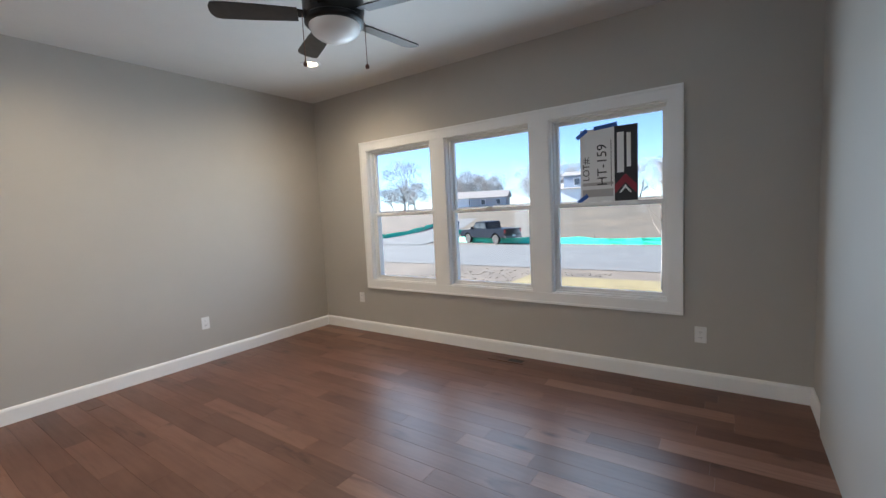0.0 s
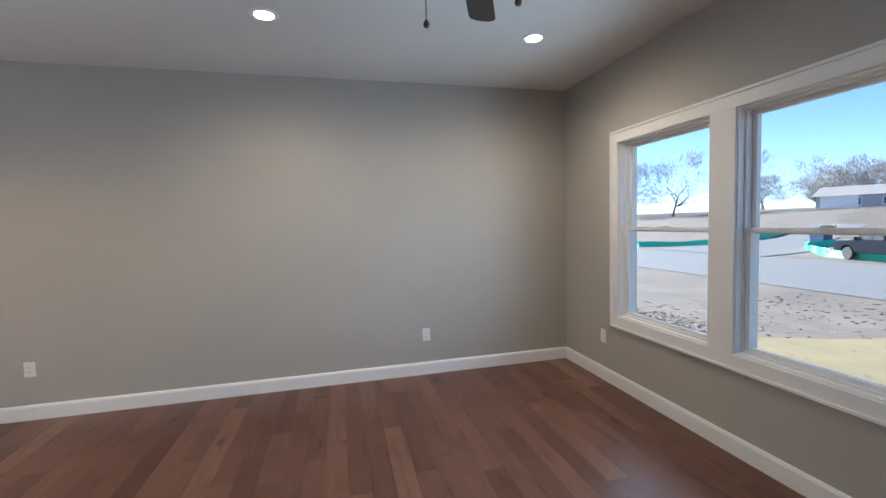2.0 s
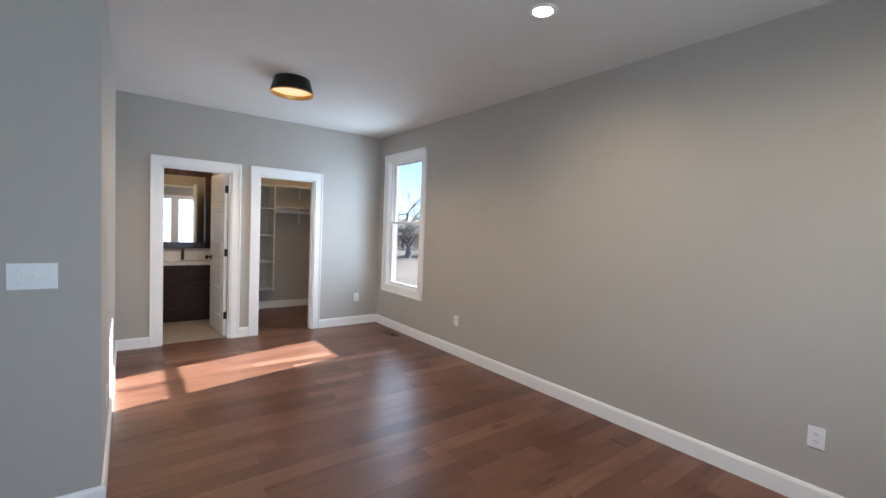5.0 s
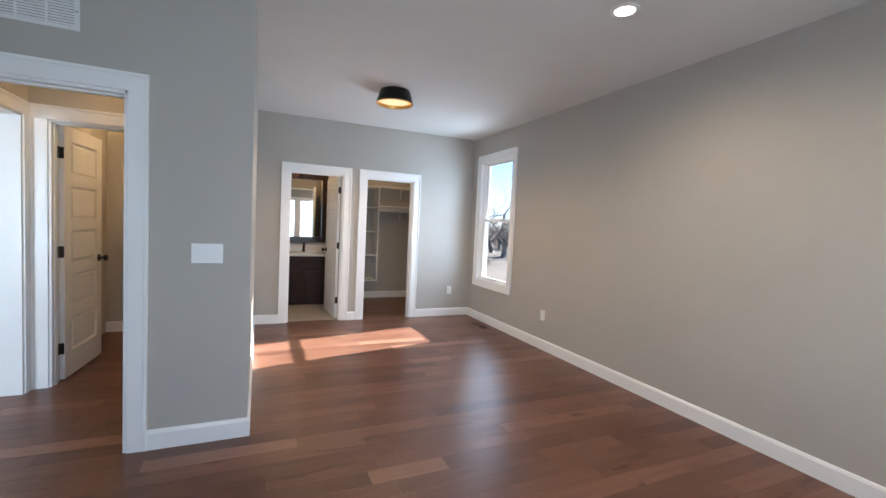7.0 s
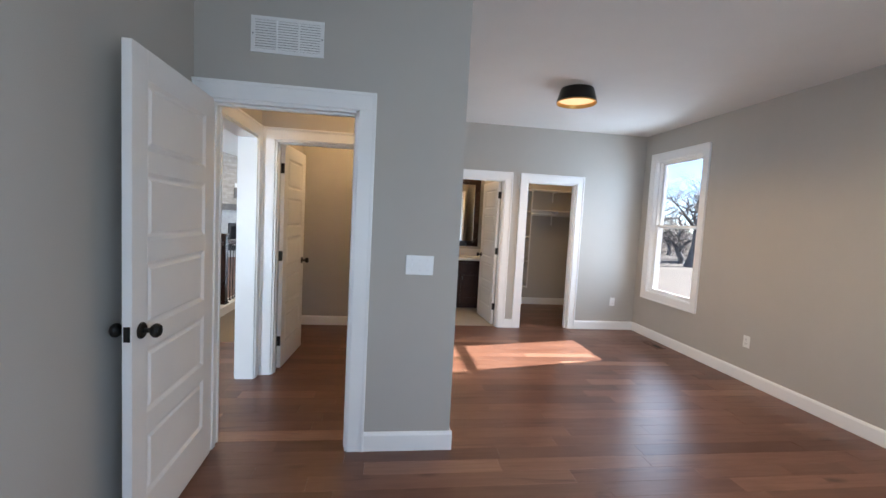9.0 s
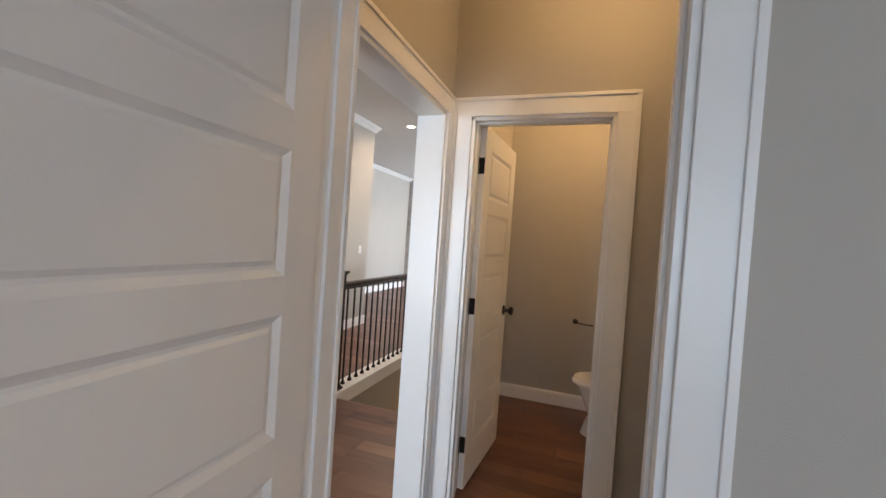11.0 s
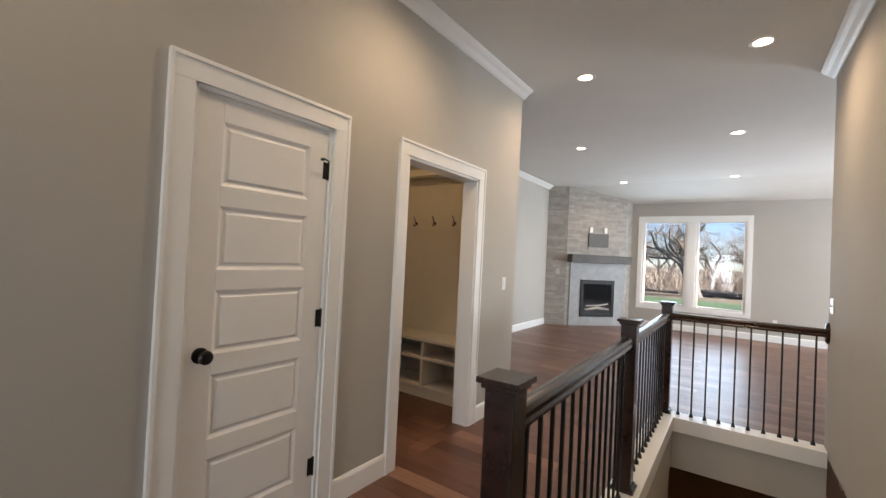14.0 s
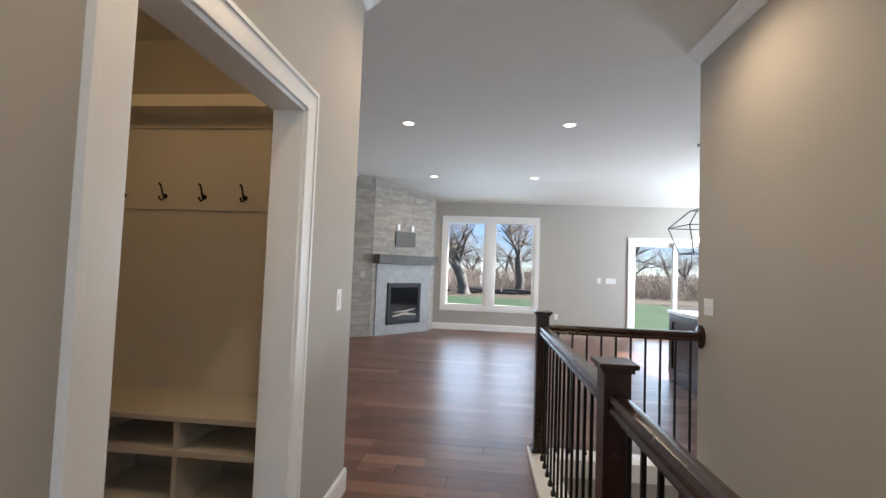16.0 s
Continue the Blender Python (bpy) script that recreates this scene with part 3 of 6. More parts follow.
panel_door("door_hall", 0.667, 2.03, pose(HX1 + 0.012, -2.611, 0.012, 0, 0, 90) @ pose(0, -0.035, 0), "white five-panel closed hall door", knobs=(-1,), swing=-1)


# ---- windows ----
def sash_window(name, axis, face, out, a0, a1, z0, z1, rail, label):
    """Double-hung window in an opening; face: the room side of the wall, out: +1 or -1, the way outside."""
    root = thing(name, label, "window", kind="structure")
    def bar(bm, p, q, t0, t1, lo, hi, bev=0.003):
        f0, f1 = sorted((face + out * t0, face + out * t1))
        box(bm, *((p, q, f0, f1) if axis == "y" else (f0, f1, p, q)), lo, hi, bev=bev)
    bm = bmesh.new()
    for p, q, lo, hi in ((a0, a0 + 0.010, z0, z1), (a1 - 0.010, a1, z0, z1), (a0 + 0.010, a1 - 0.010, z0, z0 + 0.010), (a0 + 0.010, a1 - 0.010, z1 - 0.010, z1)):
        bar(bm, p, q, -0.003, 0.040, lo, hi, 0.0015)
    part("window_lining", bm, M_TRIM, root)
    bm = bmesh.new()
    for p, q, lo, hi in ((a0, a0 + 0.022, z0, z1), (a1 - 0.022, a1, z0, z1), (a0 + 0.022, a1 - 0.022, z0, z0 + 0.022), (a0 + 0.022, a1 - 0.022, z1 - 0.022, z1)):
        bar(bm, p, q, 0.040, 0.15, lo, hi)
    part("window_frame", bm, M_VINYL, root)
    for nm, t0, lo, hi in (("lower_sash", 0.050, z0 + 0.022, rail + 0.018), ("upper_sash", 0.086, rail - 0.018, z1 - 0.022)):
        bm, s = bmesh.new(), 0.026
        p, q = a0 + 0.022, a1 - 0.022
        for u0, u1, v0, v1 in ((p, p + s, lo, hi), (q - s, q, lo, hi), (p + s, q - s, lo, lo + s), (p + s, q - s, hi - s, hi)):
            bar(bm, u0, u1, t0, t0 + 0.032, v0, v1)
        sash = part(nm, bm, M_VINYL, root)
        bm = bmesh.new()
        bar(bm, p + s - 0.004, q - s + 0.004, t0 + 0.013, t0 + 0.018, lo + s - 0.004, hi - s + 0.004, 0)
        pane = part("pane", bm, M_GLASS, sash)
        pane.visible_shadow = False
    bm = bmesh.new()
    c = (a0 + a1) / 2
    bar(bm, c - 0.03, c + 0.03, 0.044, 0.068, rail + 0.018, rail + 0.03)
    part("sash_lock", bm, M_VINYL, root)
    return root


for i, (a, b) in enumerate(W_N):
    sash_window(f"window_{i + 1}", "y", NY, 1, a, b, WZ0, WZ1, 1.355, "white vinyl double-hung window facing the street")
sash_window("window_4", "x", WX, -1, SWY0, SWY1, SWZ0, SWZ1, 1.505, "white tall double-hung window in the bedroom corner")
root = thing("window_casing_north", "white painted casing round three windows", "trim", kind="structure")
A0, A1, w = W_N[0][0], W_N[2][1], 0.09
for nm, p, q, lo, hi in (("side_casing", A0 - w, A0, WZ0, WZ1), ("side_casing", A1, A1 + w, WZ0, WZ1), ("mullion_casing", W_N[0][1], W_N[1][0], WZ0, WZ1), ("mullion_casing", W_N[1][1], W_N[2][0], WZ0, WZ1), ("head_casing", A0 - w, A1 + w, WZ1, WZ1 + w), ("bottom_casing", A0 - w, A1 + w, WZ0 - w, WZ0)):
    bm = boxes((p, q, NY - 0.017, NY, lo, hi), bev=0.002)
    if nm == "side_casing":
        o = p - 0.006 if p < -2 else q - 0.012
        box(bm, o, o + 0.018, NY - 0.024, NY, WZ0 - w, WZ1 + w, bev=0.002)
    elif nm != "mullion_casing":
        o = hi - 0.012 if nm == "head_casing" else lo - 0.006
        box(bm, p - 0.006, q + 0.006, NY - 0.0255, NY, o, o + 0.018, bev=0.002)
    part(nm, bm, M_TRIM, root)
casing("window_casing_west", "x", WX, 1, SWY0, SWY1, SWZ1, bottom=SWZ0, label="white painted window casing")


def fixed_window(name, a0, a1, z0, z1, label, face=GY, out=-1):
    root = thing(name, label, "window", kind="structure")
    f = lambda t0, t1: sorted((face + out * t0, face + out * t1))
    bm = bmesh.new()
    for p, q, lo, hi in ((a0, a0 + 0.05, z0, z1), (a1 - 0.05, a1, z0, z1), (a0 + 0.05, a1 - 0.05, z0, z0 + 0.05), (a0 + 0.05, a1 - 0.05, z1 - 0.05, z1)):
        box(bm, p, q, *f(-0.003, 0.12), lo, hi, bev=0.004)
    part("window_frame", bm, M_VINYL, root)
    pane = part("pane", boxes((a0 + 0.045, a1 - 0.045, *f(0.07, 0.076), z0 + 0.045, z1 - 0.045)), M_GLASS, root)
    pane.visible_shadow = False
    return root


for i, (a, b) in enumerate(GW):
    fixed_window(f"window_{i + 5}", a, b, GWZ0, GWZ1, "white picture window facing the back garden")
# assumed window, out of sight, added so that light reaches the hall
fixed_window("window_7", 1.3, 2.3, 0.35, 2.15, "unseen white window added to let light into the hall", face=3.0, out=1)
root = thing("window_casing_great", "white painted casing round paired windows", "trim", kind="structure")
for nm, p, q, lo, hi in (("side_casing", 0.945, 1.04, GWZ0, GWZ1), ("side_casing", 3.01, 3.105, GWZ0, GWZ1), ("mullion_casing", 1.945, 2.11, GWZ0, GWZ1), ("head_casing", 0.945, 3.105, GWZ1, GWZ1 + 0.095), ("bottom_casing", 0.945, 3.105, GWZ0 - 0.095, GWZ0)):
    part(nm, boxes((p, q, GY, GY + 0.018, lo, hi), bev=0.002), M_TRIM, root)
root = thing("patio_door", "white sliding glass patio door to garden", "door", kind="structure")
mid = (SLX0 + SLX1) / 2
for p, q, t in ((SLX0, mid + 0.05, 0.03), (mid - 0.05, SLX1, 0.09)):
    bm = bmesh.new()
    for u0, u1, v0, v1 in ((p, p + 0.09, 0.03, SLZ), (q - 0.09, q, 0.03, SLZ), (p + 0.09, q - 0.09, 0.03, 0.15), (p + 0.09, q - 0.09, SLZ - 0.09, SLZ)):
        box(bm, u0, u1, GY - t - 0.04, GY - t, v0, v1, bev=0.003)
    leaf = part("sliding_leaf", bm, M_VINYL, root)
    pane = part("pane", boxes((p + 0.085, q - 0.085, GY - t - 0.023, GY - t - 0.017, 0.145, SLZ - 0.085)), M_GLASS, leaf)
    pane.visible_shadow = False
casing("patio_door_casing", "y", GY, 1, SLX0, SLX1, SLZ)

# ---- lamps ----
def downlight(x, y, z, power):
    root = thing("recessed_downlight", "white trimmed recessed ceiling light, switched on", "ceiling light", "recessed ceiling lights", at=Matrix.Translation((x, y, z)))
    part("trim_ring", lathe(bmesh.new(), [(0.058, -0.004), (0.060, -0.006), (0.084, -0.004), (0.088, -0.0005), (0.088, 0.001)]), M_PLASTIC, root, smooth=True)
    part("lens", lathe(bmesh.new(), [(0.002, -0.0075), (0.04, -0.0072), (0.060, -0.005)]), M_BULB, root, "glowing warm lens", smooth=True)
    spot("downlight_beam", x, y, z - 0.03, power)
    return root


for x, y in ((-3.12, 2.68), (-3.12, 0.89)):
    downlight(x, y, CEIL, BED_CAN)
for x, y in ((2.39, -1.14), (2.38, -3.01), (2.37, -4.91), (1.10, -4.91), (3.12, -7.26), (1.24, -7.29), (3.14, -10.15), (1.28, -10.15)):
    downlight(x, y, HC, HALL_CAN * 0.45 if y > -2 else HALL_CAN if y > -6 else GREAT_CAN)

# flush drum light over the bedroom passage
root = thing("drum_ceiling_light", "black metal drum ceiling light with gold lining", "ceiling light", at=Matrix.Translation((-2.37, -1.36, CEIL)))
part("drum", lathe(bmesh.new(), [(0.150, 0.0), (0.153, -0.004), (0.186, -0.118), (0.187, -0.122), (0.182, -0.122), (0.148, -0.012)], seg=48), M_BLACK, root, "tapered matt black drum", smooth=True)
part("lining", lathe(bmesh.new(), [(0.172, -0.070), (0.181, -0.121), (0.185, -0.134), (0.181, -0.134), (0.176, -0.120), (0.168, -0.072)], seg=48), M_GOLD, root, "gold inner rim", smooth=True)
part("diffuser", lathe(bmesh.new(), [(0.002, -0.108), (0.10, -0.106), (0.175, -0.100)], seg=48), M_DRUM_IN, root, "glowing amber diffuser", smooth=True)
drum = new("drum_light", bpy.data.lights.new("drum_light", "SPOT"))
drum.data.energy, drum.data.color, drum.data.spot_size, drum.data.spot_blend, drum.data.shadow_soft_size = DRUM_W, (1.0, 0.66, 0.32), radians(160), 0.5, 0.12
drum.location = (-2.37, -1.36, CEIL - 0.15)
# unseen point lamps; all but bath and closet are added only to brighten
for name, x, y, z, power in (("closet_lamp", -3.3, -3.7, 2.6, 1.25), ("bath_lamp", -1.7, -4.2, 2.55, 1.5), ("toilet_room_fill", -0.25, -2.2, 2.62, 3.0), ("vestibule_fill", -0.3, -0.7, 2.68, 1.5), ("mud_room_fill", 3.9, -3.6, 2.6, 1.5), ("basement_fill", 0.2, -9.0, -0.6, 4), ("stair_fill", 1.1, -4.0, -0.75, 0.6)):
    lamp = new(name, bpy.data.lights.new(name, "POINT"))
    lamp.data.energy, lamp.data.color, lamp.data.shadow_soft_size, lamp.location = power, (1.0, 0.64, 0.30), 0.08, (x, y, z)

# ceiling fan, at rest, its light off
FAN = Matrix.Translation((-1.77, 1.76, 0))
root = thing("ceiling_fan", "black five-blade ceiling fan with white glass bowl", "ceiling fan", at=FAN)
part("canopy", lathe(bmesh.new(), [(0.075, CEIL), (0.075, CEIL - 0.02), (0.055, CEIL - 0.06), (0.02, CEIL - 0.075), (0.02, 2.60)], seg=32), M_BLACK, root, smooth=True)
part("motor_housing", lathe(bmesh.new(), [(0.03, 2.605), (0.10, 2.60), (0.150, 2.57), (0.165, 2.52), (0.165, 2.47), (0.155, 2.43), (0.160, 2.425), (0.160, 2.405), (0.150, 2.395), (0.10, 2.39)], seg=40), M_BLACK, root, smooth=True)
part("glass_bowl", lathe(bmesh.new(), [(0.140, 2.408), (0.138, 2.385), (0.125, 2.358), (0.098, 2.335), (0.055, 2.321), (0.002, 2.317)], seg=40), material("frosted_glass", (0.78, 0.77, 0.74), 0.25, grain=0.02, scale=10), root, "frosted white glass bowl, unlit", smooth=True)
M_BLADE = material("fan_blade", (0.05, 0.043, 0.036), 0.4, second=(0.03, 0.026, 0.022), scale=14, bump=0.1)
for k in range(5):
    m = pose(0, 0, 2.447, 0, 0, 12 + 72 * k) @ pose(0, 0, 0, 11, 0, 0)
    bm = bmesh.new()
    out = [(0.19, -0.052), (0.40, -0.062), (0.58, -0.066), (0.607, -0.058), (0.622, -0.030), (0.625, 0.0), (0.622, 0.030), (0.607, 0.058), (0.58, 0.066), (0.40, 0.062), (0.19, 0.052)]
    prism(bm, out, m @ Matrix.Translation((0, 0, -0.003)), 0.007)
    blade = part("blade", bm, M_BLADE, root, "dark wood-grain blade")
    bm = bmesh.new()
    prism(bm, [(0.13, -0.02), (0.18, -0.03), (0.25, -0.042), (0.262, 0), (0.25, 0.042), (0.18, 0.03), (0.13, 0.02)], m @ Matrix.Translation((0, 0, 0.0045)), 0.006)
    part("blade_iron", bm, M_BLACK, blade)
for a, zt in ((58, 2.205), (236, 2.19)):
    x, y = 0.168 * math.cos(radians(a)), 0.168 * math.sin(radians(a))
    chain = part("pull_chain", tube(bmesh.new(), [(x, y, 2.44), (x, y, 2.35), (x, y, zt)], 0.0022, 6), M_BRONZE, root)
    part("pull", lathe(bmesh.new(), [(0.002, zt + 0.008), (0.010, zt), (0.013, zt - 0.010), (0.009, zt - 0.020), (0.001, zt - 0.022)], Matrix.Translation((x, y, 0)), 12), M_BRONZE, chain, "small round chain pull", smooth=True)


# ---- wall plates, registers, grille ----
M_DUCT0 = material("screw_grey", (0.55, 0.55, 0.54), 0.4, 0.3)


def plate(name, at, w, h, kind, label, category):
    """A wall plate: x along the wall, z up, y out of the wall."""
    root = thing(name, label, category, "wall plates", at=at)
    part("cover_plate", boxes((-w / 2, w / 2, 0, 0.006, -h / 2, h / 2), bev=0.003), M_PLASTIC, root)
    if kind == "outlet":
        for z in (0.02, -0.02):
            face = part("receptacle", boxes((-0.0165, 0.0165, 0.005, 0.0085, z - 0.014, z + 0.014), bev=0.003), M_PLASTIC, root)
            # shade of the holes, painted as small dark plates on the face
            part("slots", boxes((-0.0075, -0.0055, 0.0080, 0.0090, z - 0.003, z + 0.006), (0.0055, 0.0075, 0.0080, 0.0090, z - 0.003, z + 0.006), (-0.002, 0.002, 0.0080, 0.0090, z - 0.010, z - 0.006)), M_OPENING_SHADE, face)
    elif kind == "rocker":
        part("rocker", boxes((-0.016, 0.016, 0.005, 0.010, -0.032, 0.032), bev=0.002), M_PLASTIC, root)
    elif kind > "toggle":
        n = int(kind[-1])
        for i in range(n):
            x = (i - (n - 1) / 2) * 0.046
            bm = boxes((x - 0.005, x + 0.005, 0.005, 0.007, -0.012, 0.012))
            box(bm, x - 0.0035, x + 0.0035, 0.005, 0.018, -0.002 if i % 2 else -0.009, 0.009 if i % 2 else 0.002, bev=0.001)
            part("toggle", bm, M_PLASTIC, root)
            for z in (0.03, -0.03):
                part("screw", boxes((x - 0.002, x + 0.002, 0.005, 0.007, z - 0.002, z + 0.002)), M_DUCT0, root)
    return root


OUT = "white wall outlet above the baseboard"
for x, y, z, r in ((WX, 2.05, 0.385, -90), (WX, -1.10, 0.40, -90), (-3.56, NY, 0.397, 180), (-0.146, NY, 0.385, 180), (-3.86, SY, 0.40, 0)):
    plate("wall_outlet", pose(x, y, z, 0, 0, r), 0.075, 0.118, "outlet", OUT, "outlet")
plate("wall_outlet", pose(BX, -0.55, 0.38, 0, 0, 90), 0.075, 0.118, "outlet", OUT, "outlet")
plate("light_switch", pose(-0.843, 0, 1.16, 0, 0, 0), 0.168, 0.118, "toggle3", "white three-gang toggle switch beside the doorway", "light switch")
plate("light_switch", pose(HX1, -4.71, 1.17, 0, 0, 90), 0.075, 0.118, "rocker", "white rocker switch on the hall wall", "light switch")
plate("light_switch", pose(HX0, -5.55, 1.16, 0, 0, -90), 0.12, 0.118, "toggle2", "white double switch above the handrail", "light switch")
plate("light_switch", pose(-0.345, GY, 1.20, 0, 0, 0), 0.075, 0.118, "rocker", "white rocker switch on the far wall", "light switch")
plate("light_switch", pose(-0.59, GY, 1.20, 0, 0, 0), 0.21, 0.118, "toggle3", "white wide switch plate on the far wall", "light switch")
plate("wall_outlet", pose(0.55, GY, 0.38, 0, 0, 0), 0.075, 0.118, "outlet", OUT, "outlet")


def register(at, label="brown metal floor register with a dark slot"):
    root = thing("floor_register", label, "floor vent", "floor registers", at=at)
    L, W = 0.34, 0.115
    bm = boxes((-L / 2, L / 2, -W / 2, -W / 2 + 0.022, 0, 0.006), (-L / 2, L / 2, W / 2 - 0.022, W / 2, 0, 0.006), (-L / 2, -L / 2 + 0.022, -W / 2 + 0.022, W / 2 - 0.022, 0, 0.006), (L / 2 - 0.022, L / 2, -W / 2 + 0.022, W / 2 - 0.022, 0, 0.006), (-0.008, 0.008, -W / 2 + 0.022, W / 2 - 0.022, 0, 0.005), bev=0.001)
    part("frame", bm, M_BRONZE, root)
    # thin dark sheet painted as the shade below the register
    part("duct_shade", boxes((-L / 2 + 0.02, L / 2 - 0.02, -W / 2 + 0.02, W / 2 - 0.02, 0.0005, 0.0015)), M_OPENING_SHADE, root, "thin dark sheet painted as shade in the opening")
    bm = bmesh.new()
    for k in range(10):
        x = -L / 2 + 0.026 + k * 0.0135
        box(bm, x, x + 0.009, -W / 2 + 0.022, W / 2 - 0.022, 0.002, 0.0045)
    part("louvers", bm, M_BRONZE, root)
    return root


register(pose(-1.615, 3.405, 0.001))
register(pose(-4.03, -2.28, 0.001, 0, 0, 90))
register(pose(2.3, GY + 0.12, 0.001))
# mid grey painted for the shade between the grille's slats
M_BACKING_SHADE = material("backing_shade_grey", (0.27, 0.26, 0.25), 0.7, grain=0.1)
root = thing("return_air_grille", "white slatted return air grille above the door", "vent", at=pose(-0.043, 0, 2.417))
bm = boxes((-0.197, 0.197, 0, 0.008, 0.078, 0.098), (-0.197, 0.197, 0, 0.008, -0.098, -0.078), (-0.197, -0.175, 0, 0.008, -0.078, 0.078), (0.175, 0.197, 0, 0.008, -0.078, 0.078), (-0.065, -0.055, 0, 0.007, -0.078, 0.078), (0.055, 0.065, 0, 0.007, -0.078, 0.078), bev=0.0015)
part("frame", bm, M_PLASTIC, root)
part("backing", boxes((-0.18, 0.18, 0.0005, 0.0015, -0.08, 0.08)), M_BACKING_SHADE, root, "grey sheet painted as shade behind the slats")
for k in range(11):
    z = -0.075 + k * 0.0141
    bm = bmesh.new()
    prism(bm, [(0.0015, z), (0.0025, z), (0.0062, z + 0.009), (0.0052, z + 0.009)], Matrix.Translation((-0.176, 0, 0)) @ Matrix(((0, 0, 1, 0), (1, 0, 0, 0), (0, 1, 0, 0), (0, 0, 0, 1))), 0.352)
    part("slat", bm, M_PLASTIC, root)
for x in (-0.186, 0.186):
    part("screw", lathe(bmesh.new(), [(0.004, 0.0), (0.003, 0.0012), (0.001, 0.0014)], pose(x, 0.008, 0, -90, 0, 0), 10), M_BLACK, root)

# ---- stair railing ----
RX = 1.73
root_c = structure("stair_curb", boxes((RX - 0.095, RX + 0.085, SYS - 0.16, -2.15, -0.09, 0.035), (HX0, RX - 0.095, SYS - 0.16, SYS + 0.024, -0.09, 0.035), bev=0.004), M_TRIM, "white painted curb cap under the balusters", "curb")
structure("stair_skirt", boxes((SX1 - 0.012, SX1 + 0.01, SYS + 0.008, -2.18, -0.42, -0.092)), M_WALL, "pale greige stairwell edge under the curb", "wall")


def newel(x, y):
    root = thing("newel_post", "dark stained square newel post with flat cap", "newel post", "stair newel posts", at=Matrix.Translation((x, y, 0.035)))
    part("shaft", boxes((-0.045, 0.045, -0.045, 0.045, 0, 1.005), bev=0.004), M_ESPRESSO, root)
    bm = boxes((-0.065, 0.065, -0.065, 0.065, 1.018, 1.036), (-0.054, 0.054, -0.054, 0.054, 1.003, 1.019), bev=0.004)
    part("cap", bm, M_ESPRESSO, root)
    part("base_trim", boxes((-0.066, 0.066, -0.066, 0.066, 0, 0.018), (-0.056, 0.056, -0.056, 0.056, 0.017, 0.034), bev=0.006), M_ESPRESSO, root)
    return root


NEWELS = (-2.25, -3.945, -5.655)
for y in NEWELS:
    newel(RX, y)
RAIL = [(-0.030, 0), (0.030, 0), (0.033, 0.012), (0.026, 0.022), (0.030, 0.034), (0.033, 0.046), (0.024, 0.060), (0.010, 0.065), (-0.010, 0.065), (-0.024, 0.060), (-0.033, 0.046), (-0.030, 0.034), (-0.026, 0.022), (-0.033, 0.012)]


def handrail(x0, y0, x1, y1):
    d = Vector((x1 - x0, y1 - y0, 0))
    m = Matrix.Translation((x0, y0, 0.905)) @ Matrix.Rotation(math.atan2(d.y, d.x), 4, "Z") @ Matrix(((0, 0, 1, 0), (1, 0, 0, 0), (0, 1, 0, 0), (0, 0, 0, 1)))
    return tagged(new("handrail", mesh_of("handrail", prism(bmesh.new(), RAIL, m, d.length), M_ESPRESSO, True)), "dark stained moulded wooden handrail between posts", "handrail", "stair handrails")


handrail(RX, NEWELS[0] - 0.045, RX, NEWELS[1] + 0.045)
handrail(RX, NEWELS[1] - 0.045, RX, NEWELS[2] + 0.045)
handrail(HX0 + 0.022, NEWELS[2], RX - 0.045, NEWELS[2])
tagged(new("rail_rosette", mesh_of("rail_rosette", lathe(bmesh.new(), [(0.085, 0.0), (0.085, 0.012), (0.070, 0.022), (0.01, 0.024)], pose(HX0, NEWELS[2], 0.935, 0, 90, 0) @ Matrix.Diagonal((1.0, 0.75, 1, 1)), 28), M_ESPRESSO, True)), "dark stained round wall rosette of the handrail", "rosette")
BAL = mesh_of("baluster", boxes((-0.0065, 0.0065, -0.0065, 0.0065, 0.035, 0.91)), M_BLACK)
SHOE = mesh_of("shoe", lathe(bmesh.new(), [(0.021, 0.035), (0.021, 0.045), (0.010, 0.072), (0.009, 0.075)], Matrix.Rotation(radians(45), 4, "Z"), 4), M_BLACK)


def baluster(x, y):
    b = tagged(new("baluster", BAL), "slim square black iron baluster with shoe", "baluster", "stair balusters")
    b.location = (x, y, 0)
    s = new("shoe", SHOE)
    s.parent = b


for a, b in zip(NEWELS, NEWELS[1:]):
    n = 13
    for k in range(n):
        baluster(RX, a - 0.045 - (a - b - 0.09) * (k + 1) / (n + 1))
for k in range(10):
    baluster(RX - 0.045 - (RX - 0.045 - HX0) * (k + 0.7) / 10.4, NEWELS[2])
# stairs going down and their wall rail
structure("stairs", boxes(*[(SX0, SX1, SYN - 0.02 - 0.255 * (k + 1), SYN - 0.02 - 0.255 * k, -0.19 * (k + 2), -0.19 * (k + 1)) for k in range(12)]), M_CARPET, "brown carpeted stair flight going down", "stairs")
bm = tube(bmesh.new(), [(HX0 + 0.01, -1.80, 0.93), (HX0 + 0.07, -1.80, 0.93), (HX0 + 0.07, -2.05, 0.92), (HX0 + 0.07, -5.4, -1.55)], 0.024, 10)
tagged(new("wall_handrail", mesh_of("wall_handrail", bm, M_ESPRESSO, True)), "dark round handrail sloping down the stair wall", "handrail")

# ---- fireplace in the corner ----
FL, FR = Vector((4.30, -10.30, 0)), Vector((3.30, -11.42, 0))
fx = (FR - FL).normalized()
fw = (FR - FL).length
FM = Matrix.Translation(FL) @ Matrix(((fx.x, -fx.y, 0, 0), (fx.y, fx.x, 0, 0), (0, 0, 1, 0), (0, 0, 0, 1)))  # u along the face, v into the corner
